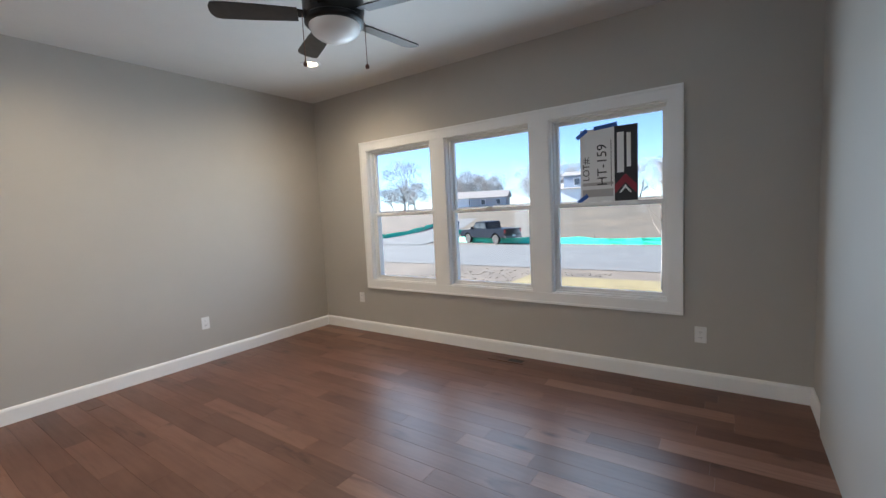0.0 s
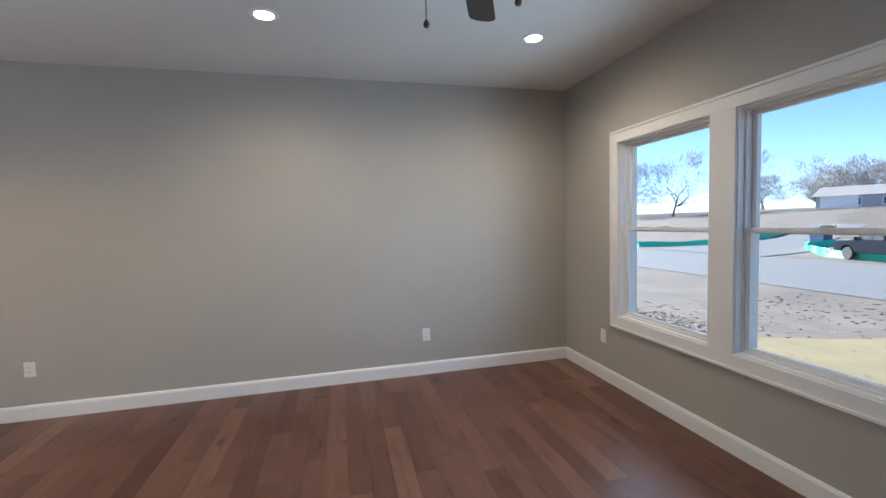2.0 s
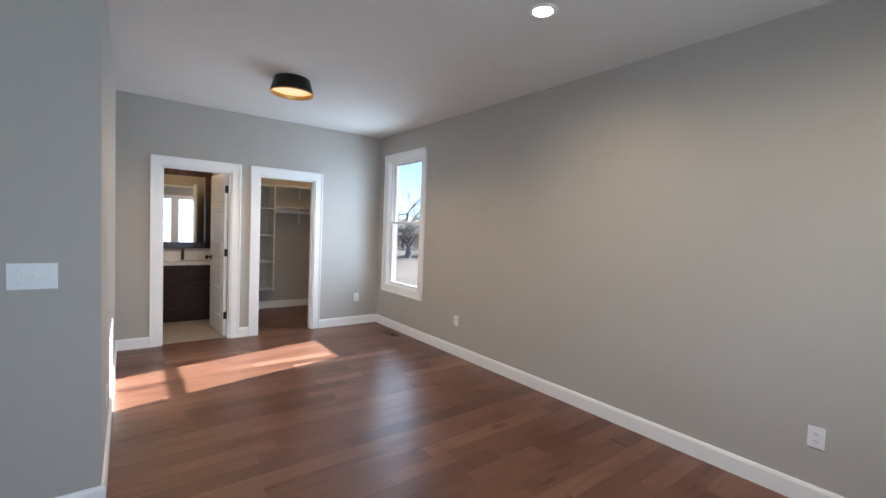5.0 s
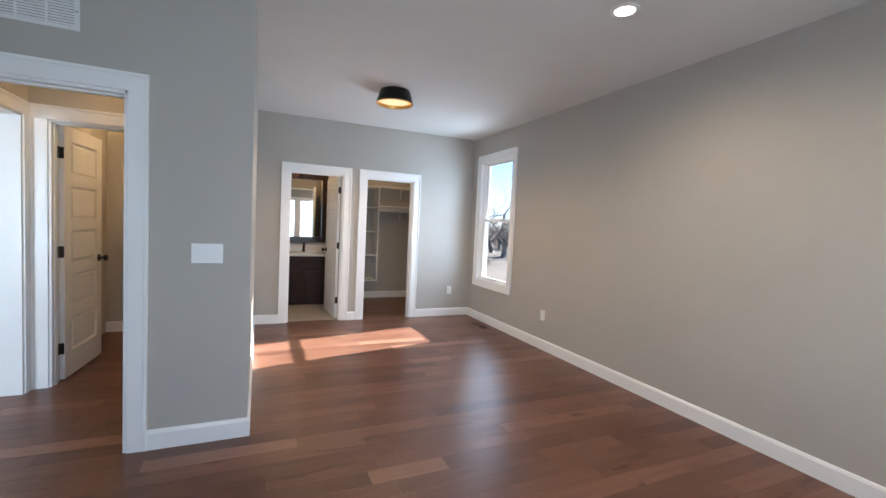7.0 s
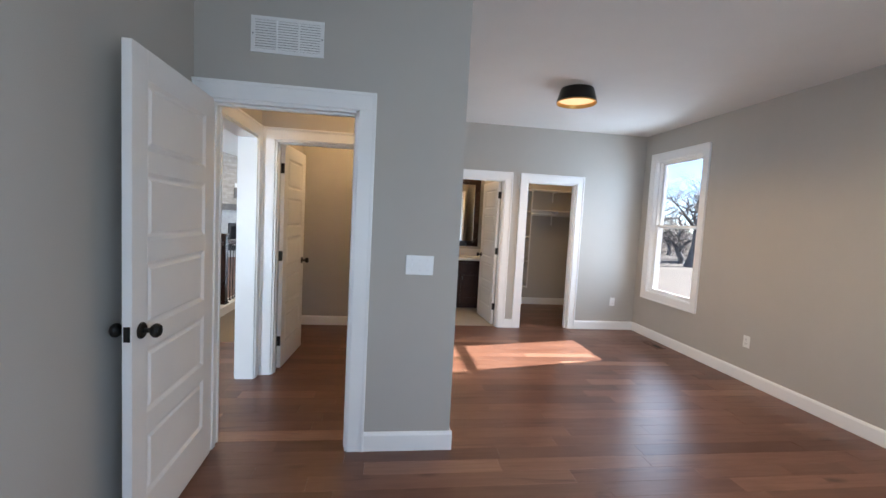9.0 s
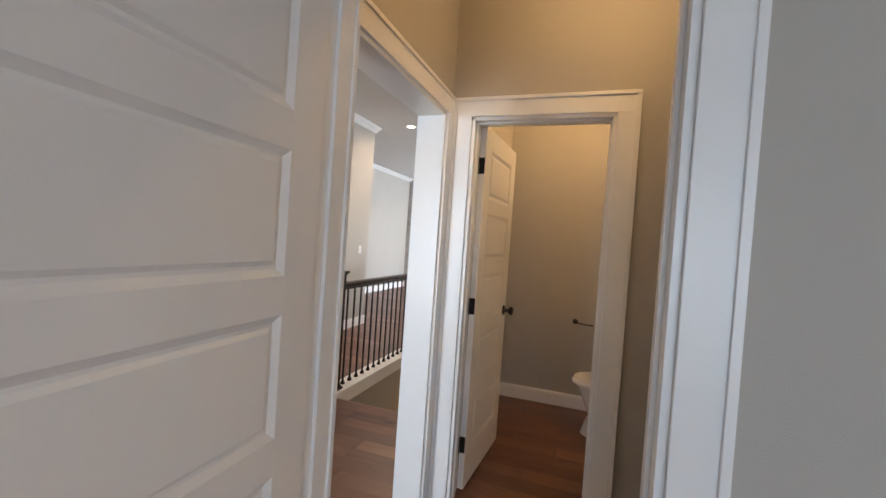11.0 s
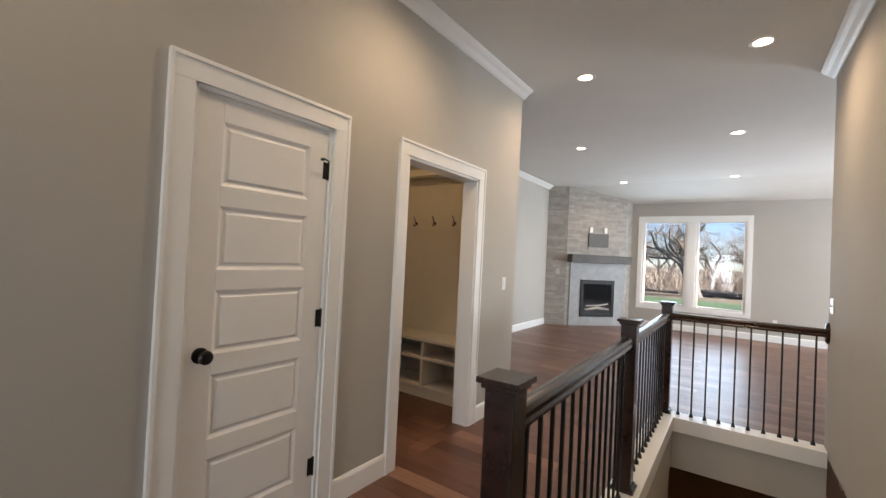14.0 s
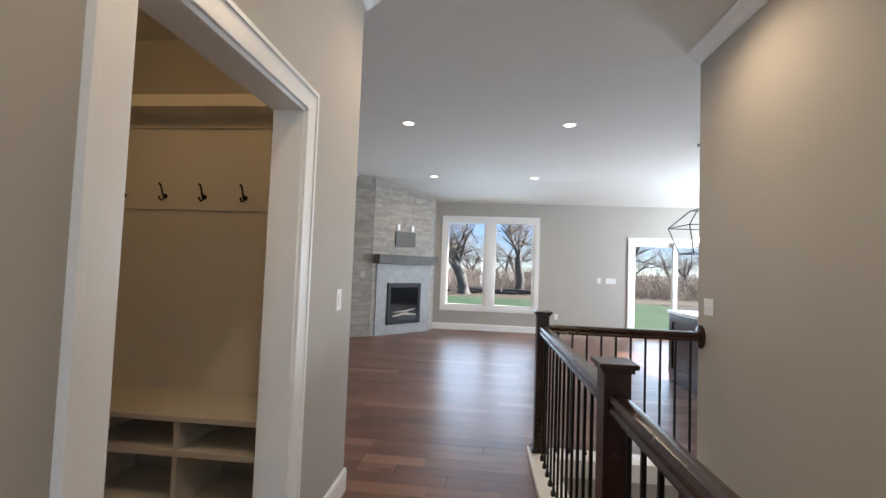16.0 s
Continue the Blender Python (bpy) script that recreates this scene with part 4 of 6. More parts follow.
fire = thing("corner_fireplace", "corner fireplace clad in grey stacked stone", "fireplace")
bm = bmesh.new()
prism(bm, [(4.30, -10.30), (3.30, -11.42), (3.26, GY), (GX1, GY), (GX1, -10.10)], Matrix(), HC)
part("core", bm, M_STONE, fire)
rng = random.Random(5)
def stones(place, length, name):
    bm, z = bmesh.new(), 0.0
    while z < HC - 0.01:
        h = min(rng.choice((0.03, 0.04, 0.05, 0.06)), HC - z)
        u = 0.0
        while u < length:
            l = min(rng.uniform(0.12, 0.42), length - u)
            d = rng.uniform(0.006, 0.016)
            v = [place @ Vector((a, -d if k else 0.004, c)) for k in (0, 1) for a, c in ((u + 0.001, z + 0.001), (u + l - 0.001, z + 0.001), (u + l - 0.001, z + h - 0.001), (u + 0.001, z + h - 0.001))]
            vs = [bm.verts.new(p) for p in v]
            for f in ((4, 5, 6, 7), (0, 1, 5, 4), (1, 2, 6, 5), (2, 3, 7, 6), (3, 0, 4, 7)):
                bm.faces.new([vs[i] for i in f])
            u += l
        z += h
    ob = part(name, bm, M_LEDGE, fire, "split-face grey stone ledges")
    tagged(ob, kind="stuff")
def ledge_stone():
    m = material("ledge_stone", (0.40, 0.375, 0.345), 0.82, second=(0.31, 0.29, 0.265), scale=9, bump=0.7, bump_scale=35)
    n, l = m.node_tree.nodes, m.node_tree.links
    geo = n.new("ShaderNodeNewGeometry")
    hsv = n.new("ShaderNodeHueSaturation")
    rngn = n.new("ShaderNodeMapRange")
    rngn.inputs["To Min"].default_value, rngn.inputs["To Max"].default_value = 0.86, 1.13
    l.new(geo.outputs["Random Per Island"], rngn.inputs["Value"])
    l.new(rngn.outputs["Result"], hsv.inputs["Value"])
    b = n["Principled BSDF"]
    src = b.inputs["Base Color"].links[0].from_socket
    l.new(src, hsv.inputs["Color"])
    l.new(hsv.outputs["Color"], b.inputs["Base Color"])
    return m
M_LEDGE = ledge_stone()
stones(FM, fw, "stone_face")
stones(Matrix.Translation((GX1, -10.10, 0)) @ pose(0, 0, 0, 0, 0, 180 + math.degrees(math.atan2(0.20, GX1 - 4.30))), math.hypot(GX1 - 4.30, 0.20), "stone_side")
def on_face(u0, u1, v0, v1, z0, z1, bev=0.0):
    bm = boxes((u0, u1, v0, v1, z0, z1), bev=bev)
    bmesh.ops.transform(bm, matrix=FM, verts=bm.verts)
    return bm
cu = fw * 0.52
part("surround", on_face(0.10, fw - 0.06, -0.034, 0.0, 0.0, 1.40), M_SLAB, fire, "smooth grey slab surround")
mantel = part("mantel", on_face(0.03, fw + 0.02, -0.21, 0.0, 1.40, 1.575, 0.008), M_MANTEL, fire, "thick weathered grey wooden mantel beam")
box_ = part("firebox", on_face(cu - 0.42, cu + 0.42, -0.050, -0.030, 0.20, 1.02, 0.003), M_FIREBOX, fire, "black metal fireplace insert")
part("firebox_frame", (lambda bm: (bmesh.ops.transform(bm, matrix=FM, verts=bm.verts), bm)[1])(boxes((cu - 0.42, cu + 0.42, -0.062, -0.048, 0.93, 1.02), (cu - 0.42, cu + 0.42, -0.062, -0.048, 0.20, 0.27), (cu - 0.42, cu - 0.35, -0.062, -0.048, 0.27, 0.93), (cu + 0.35, cu + 0.42, -0.062, -0.048, 0.27, 0.93))), M_FIREBOX, box_)
part("firebox_glass", on_face(cu - 0.35, cu + 0.35, -0.053, -0.0505, 0.27, 0.93), material("firebox_glass", (0.01, 0.011, 0.013), 0.06, spec=0.15), box_, "dark reflecting glass")
part("log_set", (lambda bm: (bmesh.ops.transform(bm, matrix=FM, verts=bm.verts), bm)[1])(tube(tube(bmesh.new(), [(cu - 0.30, -0.060, 0.36), (cu, -0.062, 0.40), (cu + 0.30, -0.060, 0.37)], [0.018, 0.03, 0.016]), [(cu - 0.28, -0.060, 0.44), (cu + 0.02, -0.062, 0.45), (cu + 0.27, -0.060, 0.49)], [0.012, 0.02, 0.012])), material("pale_ash_logs", (0.55, 0.50, 0.44), 0.9, second=(0.3, 0.27, 0.24), scale=12), box_, "pale ceramic logs")
tvb = thing("media_recess", "dark grey media box above the mantel", "media box")
part("recess_panel", on_face(cu - 0.26, cu + 0.24, -0.040, -0.020, 1.76, 2.06, 0.003), material("media_grey", (0.10, 0.095, 0.09), 0.6, grain=0.1), tvb)
for u in (cu - 0.20, cu + 0.16):
    p = thing("media_outlet", "white outlet plate above the media box", "outlet", "media outlets")
    part("cover_plate", on_face(u - 0.035, u + 0.035, -0.040, -0.020, 2.08, 2.20, 0.002), M_PLASTIC, p)
p = thing("light_switch", "white rocker switch on the stone side", "light switch", "wall plates")
part("cover_plate", boxes((4.41, 4.485, -10.21, -10.185, 1.12, 1.24), bev=0.002), M_PLASTIC, p)

# ---- kitchen island and lantern ----
isl = thing("kitchen_island", "dark stained kitchen island with pale stone top", "kitchen island")
part("body", boxes((-1.30, -0.30, -8.24, -5.9, 0.0, 0.88), bev=0.003), M_ESPRESSO, isl)
part("countertop", boxes((-1.33, -0.27, -8.28, -5.86, 0.88, 0.915), bev=0.004), M_COUNTER, isl, "pale quartz countertop")
for y0 in (-8.22, -7.44, -6.66):
    part("end_panel", boxes((-0.30, -0.285, y0, y0 + 0.08, 0.1, 0.86), (-0.30, -0.285, y0 + 0.68, y0 + 0.76, 0.1, 0.86), (-0.30, -0.285, y0 + 0.08, y0 + 0.68, 0.78, 0.86), (-0.30, -0.285, y0 + 0.08, y0 + 0.68, 0.1, 0.18)), M_ESPRESSO, isl)
lan = thing("lantern_pendant", "black open-cage lantern pendant with candle bulbs", "pendant light", at=Matrix.Translation((-0.58, -8.0, 0)))
t_, m_, b_ = [(x * 0.10, y * 0.10, 2.22) for x, y in ((1, 1), (-1, 1), (-1, -1), (1, -1))], [(x * 0.29, y * 0.29, 2.0) for x, y in ((1, 1), (-1, 1), (-1, -1), (1, -1))], [(x * 0.19, y * 0.19, 1.66) for x, y in ((1, 1), (-1, 1), (-1, -1), (1, -1))]
bm = bmesh.new()
for k in range(4):
    for a, c in ((t_[k], m_[k]), (m_[k], b_[k]), (t_[k], t_[(k + 1) % 4]), (m_[k], m_[(k + 1) % 4]), (b_[k], b_[(k + 1) % 4])):
        tube(bm, [a, c], 0.007, 6)
part("cage", bm, M_BLACK, lan)
part("stem", tube(bmesh.new(), [(0, 0, HC - 0.02), (0, 0, 1.76)], 0.008, 8), M_BLACK, lan)
part("canopy", lathe(bmesh.new(), [(0.065, HC), (0.065, HC - 0.02), (0.01, HC - 0.03)]), M_BLACK, lan, smooth=True)
for k in range(4):
    x, y = 0.08 * math.cos(k * 1.5708), 0.08 * math.sin(k * 1.5708)
    arm = part("candle_arm", tube(bmesh.new(), [(0, 0, 1.76), (x, y, 1.74), (x, y, 1.80)], 0.006, 6), M_BLACK, lan)
    part("bulb", lathe(bmesh.new(), [(0.004, 1.80), (0.014, 1.83), (0.010, 1.865), (0.002, 1.885)], Matrix.Translation((x, y, 0)), 10), M_BULB, arm, "glowing candle bulb", smooth=True)

# ---- mud room bench lockers ----
M_LOCKER = material("locker_paint", (0.76, 0.73, 0.67), 0.45, grain=0.02, scale=3, bump=0.05)
MB0, MB1, MY0, MY1 = HX1 + 0.13, 4.75, HEND + 0.12, -4.44
lock = thing("bench_locker", "cream painted built-in bench with cubbies", "bench")
part("seat", boxes((MB0, MB1, MY0, MY1 + 0.02, 0.55, 0.58), bev=0.004), M_LOCKER, lock)
part("plinth", boxes((MB0, MB1, MY0, MY1 - 0.01, 0.0, 0.09)), M_LOCKER, lock)
part("shelf", boxes((MB0, MB1, MY0, MY1, 0.09, 0.11)), M_LOCKER, lock)
part("shelf", boxes((MB0, MB1, MY0, MY1, 0.37, 0.40)), M_LOCKER, lock)
for x in (MB0, 3.70, 4.25, MB1 - 0.025):
    part("divider", boxes((x, x + 0.025, MY0, MY1 - 0.002, 0.11, 0.55)), M_LOCKER, lock)
pan = thing("locker_back_panel", "cream painted wall panel with hook rail", "wall panel")
part("panel", boxes((MB0, MB1, MY0, MY0 + 0.012, 0.58, 2.17)), M_LOCKER, pan)
part("hook_rail", boxes((MB0, MB1, MY0 + 0.012, MY0 + 0.028, 1.665, 1.83), bev=0.002), M_LOCKER, pan)
part("top_rail", boxes((MB0, MB1, MY0 + 0.0, MY0 + 0.030, 2.17, 2.24), bev=0.002), M_LOCKER, pan)
part("top_shelf", boxes((MB0, MB1, MY0, MY0 + 0.20, 2.24, 2.31), bev=0.003), M_LOCKER, pan)
part("side_trim", boxes((MB0, MB0 + 0.012, MY0 + 0.03, MY1, 0.58, 2.24)), M_LOCKER, pan)


def coat_hook(x, z):
    root = thing("coat_hook", "dark bronze double coat hook on the rail", "coat hook", "coat hooks", at=Matrix.Translation((x, MY0 + 0.028, z)))
    part("back_plate", lathe(bmesh.new(), [(0.016, 0.0), (0.016, 0.004), (0.010, 0.007), (0.002, 0.008)], pose(0, 0, 0, -90, 0, 0), 16), M_BLACK, root, smooth=True)
    part("upper_prong", tube(bmesh.new(), [(0, 0.004, 0.0), (0, 0.022, 0.008), (0, 0.030, 0.035), (0, 0.042, 0.062), (0, 0.056, 0.070)], [0.006, 0.006, 0.005, 0.005, 0.007]), M_BLACK, root, smooth=True)
    part("lower_prong", tube(bmesh.new(), [(0, 0.004, -0.004), (0, 0.018, -0.022), (0, 0.034, -0.028), (0, 0.046, -0.018), (0, 0.048, -0.006)], [0.006, 0.005, 0.005, 0.005, 0.007]), M_BLACK, root, smooth=True)


for x in (3.37, 3.63, 3.89, 4.145, 4.415, 4.66):
    coat_hook(x, 1.745)

structure("ceiling_mud", boxes((HX1 + 0.13, 4.75, HEND + 0.12, -2.8, 2.74, 2.80)), M_CEIL, "matt off-white mud room ceiling", "ceiling")
mv = thing("ceiling_vent", "white slatted ceiling vent in the mud room", "vent", at=Matrix.Translation((3.95, -4.35, 2.74)))
part("frame", boxes((-0.17, 0.17, -0.17, -0.145, -0.008, 0), (-0.17, 0.17, 0.145, 0.17, -0.008, 0), (-0.17, -0.145, -0.145, 0.145, -0.008, 0), (0.145, 0.17, -0.145, 0.145, -0.008, 0)), M_PLASTIC, mv)
for k in range(9):
    part("slat", boxes((-0.145, 0.145, -0.14 + k * 0.032, -0.125 + k * 0.032, -0.006, -0.002)), M_PLASTIC, mv)

# ---- bath ----
structure("bath_floor", boxes((-2.30, -0.96, -4.72, SY - 0.06, -0.016, 0.0005)), M_TILE, "pale beige bath floor tiles", "floor")
M_VANITY = material("vanity_wood", (0.045, 0.02, 0.014), 0.5, second=(0.028, 0.012, 0.009), scale=7, bump=0.08, spec=0.25)
van = thing("bath_vanity", "dark stained bath vanity with two doors", "vanity")
VY = -4.17
part("body", boxes((-2.29, -0.97, -4.715, VY, 0.10, 0.80), bev=0.002), M_VANITY, van)
part("toe_kick", boxes((-2.29, -0.97, -4.715, VY - 0.07, 0.0, 0.10)), M_VANITY, van)
for x0, x1 in ((-2.26, -1.86), (-1.85, -1.45), (-1.43, -1.0)):
    d = part("vanity_door", boxes((x0, x1, VY, VY + 0.012, 0.13, 0.56), (x0, x0 + 0.06, VY + 0.012, VY + 0.02, 0.13, 0.56), (x1 - 0.06, x1, VY + 0.012, VY + 0.02, 0.13, 0.56), (x0 + 0.06, x1 - 0.06, VY + 0.012, VY + 0.02, 0.50, 0.56), (x0 + 0.06, x1 - 0.06, VY + 0.012, VY + 0.02, 0.13, 0.19)), M_VANITY, van)
    part("pull", boxes((x1 - 0.03, x1 - 0.02, VY + 0.02, VY + 0.04, 0.48, 0.54)) if x0 < -2 else boxes((x0 + 0.02, x0 + 0.03, VY + 0.02, VY + 0.04, 0.48, 0.54)), M_BLACK, d)
part("drawer_front", boxes((-2.14, -1.56, VY, VY + 0.018, 0.60, 0.76), bev=0.003), M_VANITY, van)
top = part("counter", boxes((-2.295, -0.965, -4.718, VY + 0.03, 0.80, 0.84), bev=0.004), M_COUNTER, van, "white stone vanity top")
part("backsplash", boxes((-2.295, -0.965, -4.718, -4.70, 0.84, 0.96), bev=0.002), M_COUNTER, top)
part("basin", lathe(bmesh.new(), [(0.20, 0.8415), (0.17, 0.835), (0.12, 0.8405), (0.002, 0.8403)], Matrix.Translation((-1.83, -4.43, 0)) @ Matrix.Diagonal((1.1, 0.8, 1, 1)), 32), M_PORCELAIN, top, "white oval basin", smooth=True)
fau = thing("bath_faucet", "black single-hole bath faucet", "faucet", at=Matrix.Translation((-1.83, -4.60, 0.84)))
part("spout", tube(bmesh.new(), [(0, 0, 0), (0, 0, 0.12), (0, 0.03, 0.15), (0, 0.10, 0.14), (0, 0.13, 0.115)], [0.022, 0.018, 0.015, 0.012, 0.011]), M_BLACK, fau, smooth=True)
part("lever", boxes((-0.008, 0.008, -0.03, 0.01, 0.15, 0.185), bev=0.003), M_BLACK, fau)
mir = thing("bath_mirror", "large wall mirror in dark wood frame", "mirror")
X0, X1, Z0, Z1, fwd = -2.22, -1.05, 1.00, 2.17, 0.095
part("mirror_frame", boxes((X0, X0 + fwd, -4.72, -4.69, Z0, Z1), (X1 - fwd, X1, -4.72, -4.69, Z0, Z1), (X0 + fwd, X1 - fwd, -4.72, -4.69, Z0, Z0 + fwd), (X0 + fwd, X1 - fwd, -4.72, -4.69, Z1 - fwd, Z1), bev=0.004), M_ESPRESSO, mir)
part("mirror_pane", boxes((X0 + fwd - 0.005, X1 - fwd + 0.005, -4.715, -4.703, Z0 + fwd - 0.005, Z1 - fwd + 0.005)), M_MIRROR, mir, "clear mirror glass")
vl = thing("vanity_light", "vanity light bar with glowing bulbs", "wall light")
part("back_plate", boxes((-2.0, -1.3, -4.72, -4.70, 2.20, 2.26), bev=0.003), M_BLACK, vl)
for x in (-1.90, -1.65, -1.40):
    part("bulb", lathe(bmesh.new(), [(0.01, 2.30), (0.035, 2.27), (0.045, 2.22), (0.03, 2.18), (0.004, 2.17)], Matrix.Translation((x, -4.63, 0)), 16), M_BULB, vl, "warm glowing glass bulb", smooth=True)
tr = thing("towel_ring", "black towel ring on the bath wall", "towel ring", at=Matrix.Translation((-2.30, -4.35, 1.35)))
part("mount", boxes((0, 0.03, -0.02, 0.02, -0.02, 0.02), bev=0.004), M_BLACK, tr)
part("ring", tube(bmesh.new(), [(0.035, 0.07 * math.sin(k * 0.5236), -0.07 + 0.07 * math.cos(k * 0.5236)) for k in range(13)], 0.005, 6), M_BLACK, tr, smooth=True)

# ---- closet ----
M_MEL = material("closet_shelving", (0.78, 0.77, 0.74), 0.5, grain=0.02, scale=4)
cs = thing("closet_shelf_tower", "white closet shelf tower, empty", "shelving")
for x in (-3.06, -2.44):
    part("side_panel", boxes((x, x + 0.018, -4.71, -4.36, 0.35, 2.03)), M_MEL, cs)
for z in (0.36, 0.80, 1.22, 1.65, 2.01):
    part("shelf", boxes((-3.042, -2.44, -4.71, -4.36, z, z + 0.018)), M_MEL, cs)
sh = thing("closet_shelf", "white closet shelf with hanging rod, empty", "shelving")
part("shelf", boxes((-4.19, -3.062, -4.715, -4.40, 1.68, 1.70)), M_MEL, sh)
part("cleat", boxes((-4.19, -3.062, -4.718, -4.70, 1.60, 1.68)), M_MEL, sh)
part("rod", tube(bmesh.new(), [(-4.19, -4.45, 1.62), (-3.062, -4.45, 1.62)], 0.016, 10), M_MEL, sh, "white hanging rod", smooth=True)
for x in (-3.55,):
    part("bracket", boxes((x - 0.01, x + 0.01, -4.715, -4.42, 1.66, 1.68), (x - 0.01, x + 0.01, -4.715, -4.70, 1.44, 1.68), (x - 0.008, x + 0.008, -4.60, -4.44, 1.60, 1.66)), M_MEL, sh)
up = thing("closet_shelf", "white upper closet shelf near the ceiling", "shelving")
part("shelf", boxes((-4.19, -3.062, -4.715, -4.42, 2.03, 2.05)), M_MEL, up)
part("bracket", boxes((-3.56, -3.54, -4.715, -4.50, 2.01, 2.03), (-3.56, -3.54, -4.715, -4.70, 1.85, 2.03)), M_MEL, up)
sd = thing("closet_shelf", "white side shelf with rod along closet wall", "shelving")
part("shelf", boxes((-4.19, -3.88, -4.39, -3.3, 1.68, 1.70)), M_MEL, sd)
part("rod", tube(bmesh.new(), [(-3.92, -4.38, 1.62), (-3.92, -3.3, 1.62)], 0.016, 10), M_MEL, sd, smooth=True)

# ---- toilet room ----
wc = thing("toilet", "white porcelain toilet with closed lid", "toilet", at=pose(-0.96, -2.52, 0.0, 0, 0, -90))
def oval(bm, cx, cy, rx, ry, z0, z1, k0=1.0, k1=1.0):
    m = Matrix.Translation((cx, cy, 0)) @ Matrix.Diagonal((rx, ry, 1, 1))
    return lathe(bm, [(k0, z0), (k1, z1)], m, 28)
part("base", oval(oval(bmesh.new(), 0, 0.40, 0.13, 0.24, 0.0, 0.12, 1.0, 0.85), 0, 0.42, 0.19, 0.27, 0.12, 0.385, 0.6, 1.0), M_PORCELAIN, wc, smooth=True)
part("seat", oval(bmesh.new(), 0, 0.45, 0.195, 0.275, 0.388, 0.405), M_PORCELAIN, wc, smooth=True)
part("lid", oval(bmesh.new(), 0, 0.44, 0.195, 0.28, 0.408, 0.428, 1.0, 0.97), M_PORCELAIN, wc, smooth=True)
part("tank", boxes((-0.20, 0.20, 0.01, 0.19, 0.39, 0.74), bev=0.02), M_PORCELAIN, wc, smooth=True)
part("tank_lid", boxes((-0.21, 0.21, 0.005, 0.2, 0.742, 0.772), bev=0.008), M_PORCELAIN, wc, smooth=True)
tp = thing("paper_holder", "black toilet paper holder, empty", "paper holder", at=Matrix.Translation((-0.22, -2.985, 0.765)))
part("post", lathe(bmesh.new(), [(0.022, 0.0), (0.022, 0.008), (0.009, 0.012), (0.009, 0.05), (0.013, 0.055), (0.002, 0.062)], pose(0, 0, 0, -90, 0, 0), 16), M_BLACK, tp, smooth=True)
part("bar", tube(bmesh.new(), [(0, 0.048, 0), (-0.08, 0.05, -0.012), (-0.15, 0.05, -0.012)], 0.006, 8), M_BLACK, tp, smooth=True)
structure("wall_toilet_back", boxes((BX + 0.12, HX0 - 0.14, SY, -2.99, 0, CEIL)), M_WALL, "pale greige toilet room back wall", "wall")

# ---- lot sign taped to the glass ----
sign = thing("lot_sign", "taped lot sign turned sideways on window glass", "sign")
def flat(x0, x1, z0, z1, t):
    bm = boxes((x0, x1, NY + 0.081 - t, NY + 0.081, z0, z1))
    return bm
M_PAPER = material("sign_white", (0.80, 0.80, 0.80), 0.5, grain=0.02, scale=6)
M_SIGNBLACK = material("sign_black", (0.015, 0.014, 0.018), 0.4, grain=0.1)
M_SIGNRED = material("sign_red", (0.25, 0.012, 0.03), 0.4, grain=0.1)
M_TAPE = material("blue_tape", (0.02, 0.10, 0.42), 0.6, grain=0.1)
M_SIGNGREY = material("sign_grey", (0.45, 0.43, 0.42), 0.5, grain=0.05)
SZ0, SZ1 = 1.375, 1.955
part("white_field", flat(-1.0, -0.735, SZ0, SZ1, 0.003), M_PAPER, sign)
part("dark_field", flat(-0.735, -0.565, SZ0, SZ1, 0.003), M_SIGNBLACK, sign, "black printed band")
part("grey_print", flat(-0.985, -0.745, SZ0 + 0.04, SZ0 + 0.10, 0.0036), M_SIGNGREY, sign)
part("grey_print", flat(-0.985, -0.745, SZ0 + 0.13, SZ0 + 0.155, 0.0036), M_SIGNGREY, sign)
part("written_line", flat(-0.762, -0.757, SZ0 + 0.12, SZ1 - 0.10, 0.0036), M_SIGNBLACK, sign)
for x0, x1, lo, hi in ((-0.715, -0.665, 0.22, 0.53), (-0.645, -0.615, 0.26, 0.52)):
    part("brand_bar", flat(x0, x1, SZ0 + lo, SZ0 + hi, 0.0036), M_PAPER, sign)
bm = bmesh.new()
RX_ = Matrix(((1, 0, 0, 0), (0, 0, -1, NY + 0.078), (0, 1, 0, 0), (0, 0, 0, 1)))
prism(bm, [(-0.735, 1.50), (-0.655, 1.585), (-0.575, 1.50), (-0.575, 1.43), (-0.655, 1.515), (-0.735, 1.43)], RX_, 0.0008)
part("brand_mark", bm, M_SIGNRED, sign, "dark red chevron mark")
bm = bmesh.new()
prism(bm, [(-0.70, 1.44), (-0.655, 1.50), (-0.61, 1.44), (-0.62, 1.435), (-0.655, 1.475), (-0.69, 1.435)], Matrix.Translation((0, -0.001, 0)) @ RX_, 0.0008)
part("brand_mark", bm, M_PAPER, sign, "white chevron")
for x0, z0, a in ((-0.985, 1.925, 35), (-0.985, 1.40, 35), (-0.80, 1.965, 5)):
    bm = boxes((-0.05 if a > 10 else -0.09, 0.05 if a > 10 else 0.09, -0.0008, 0.0008, -0.016, 0.016))
    bmesh.ops.transform(bm, matrix=pose(x0, NY + 0.0765, z0, 0, -a, 0), verts=bm.verts)
    part("tape", bm, M_TAPE, sign, "strip of blue painter's tape")


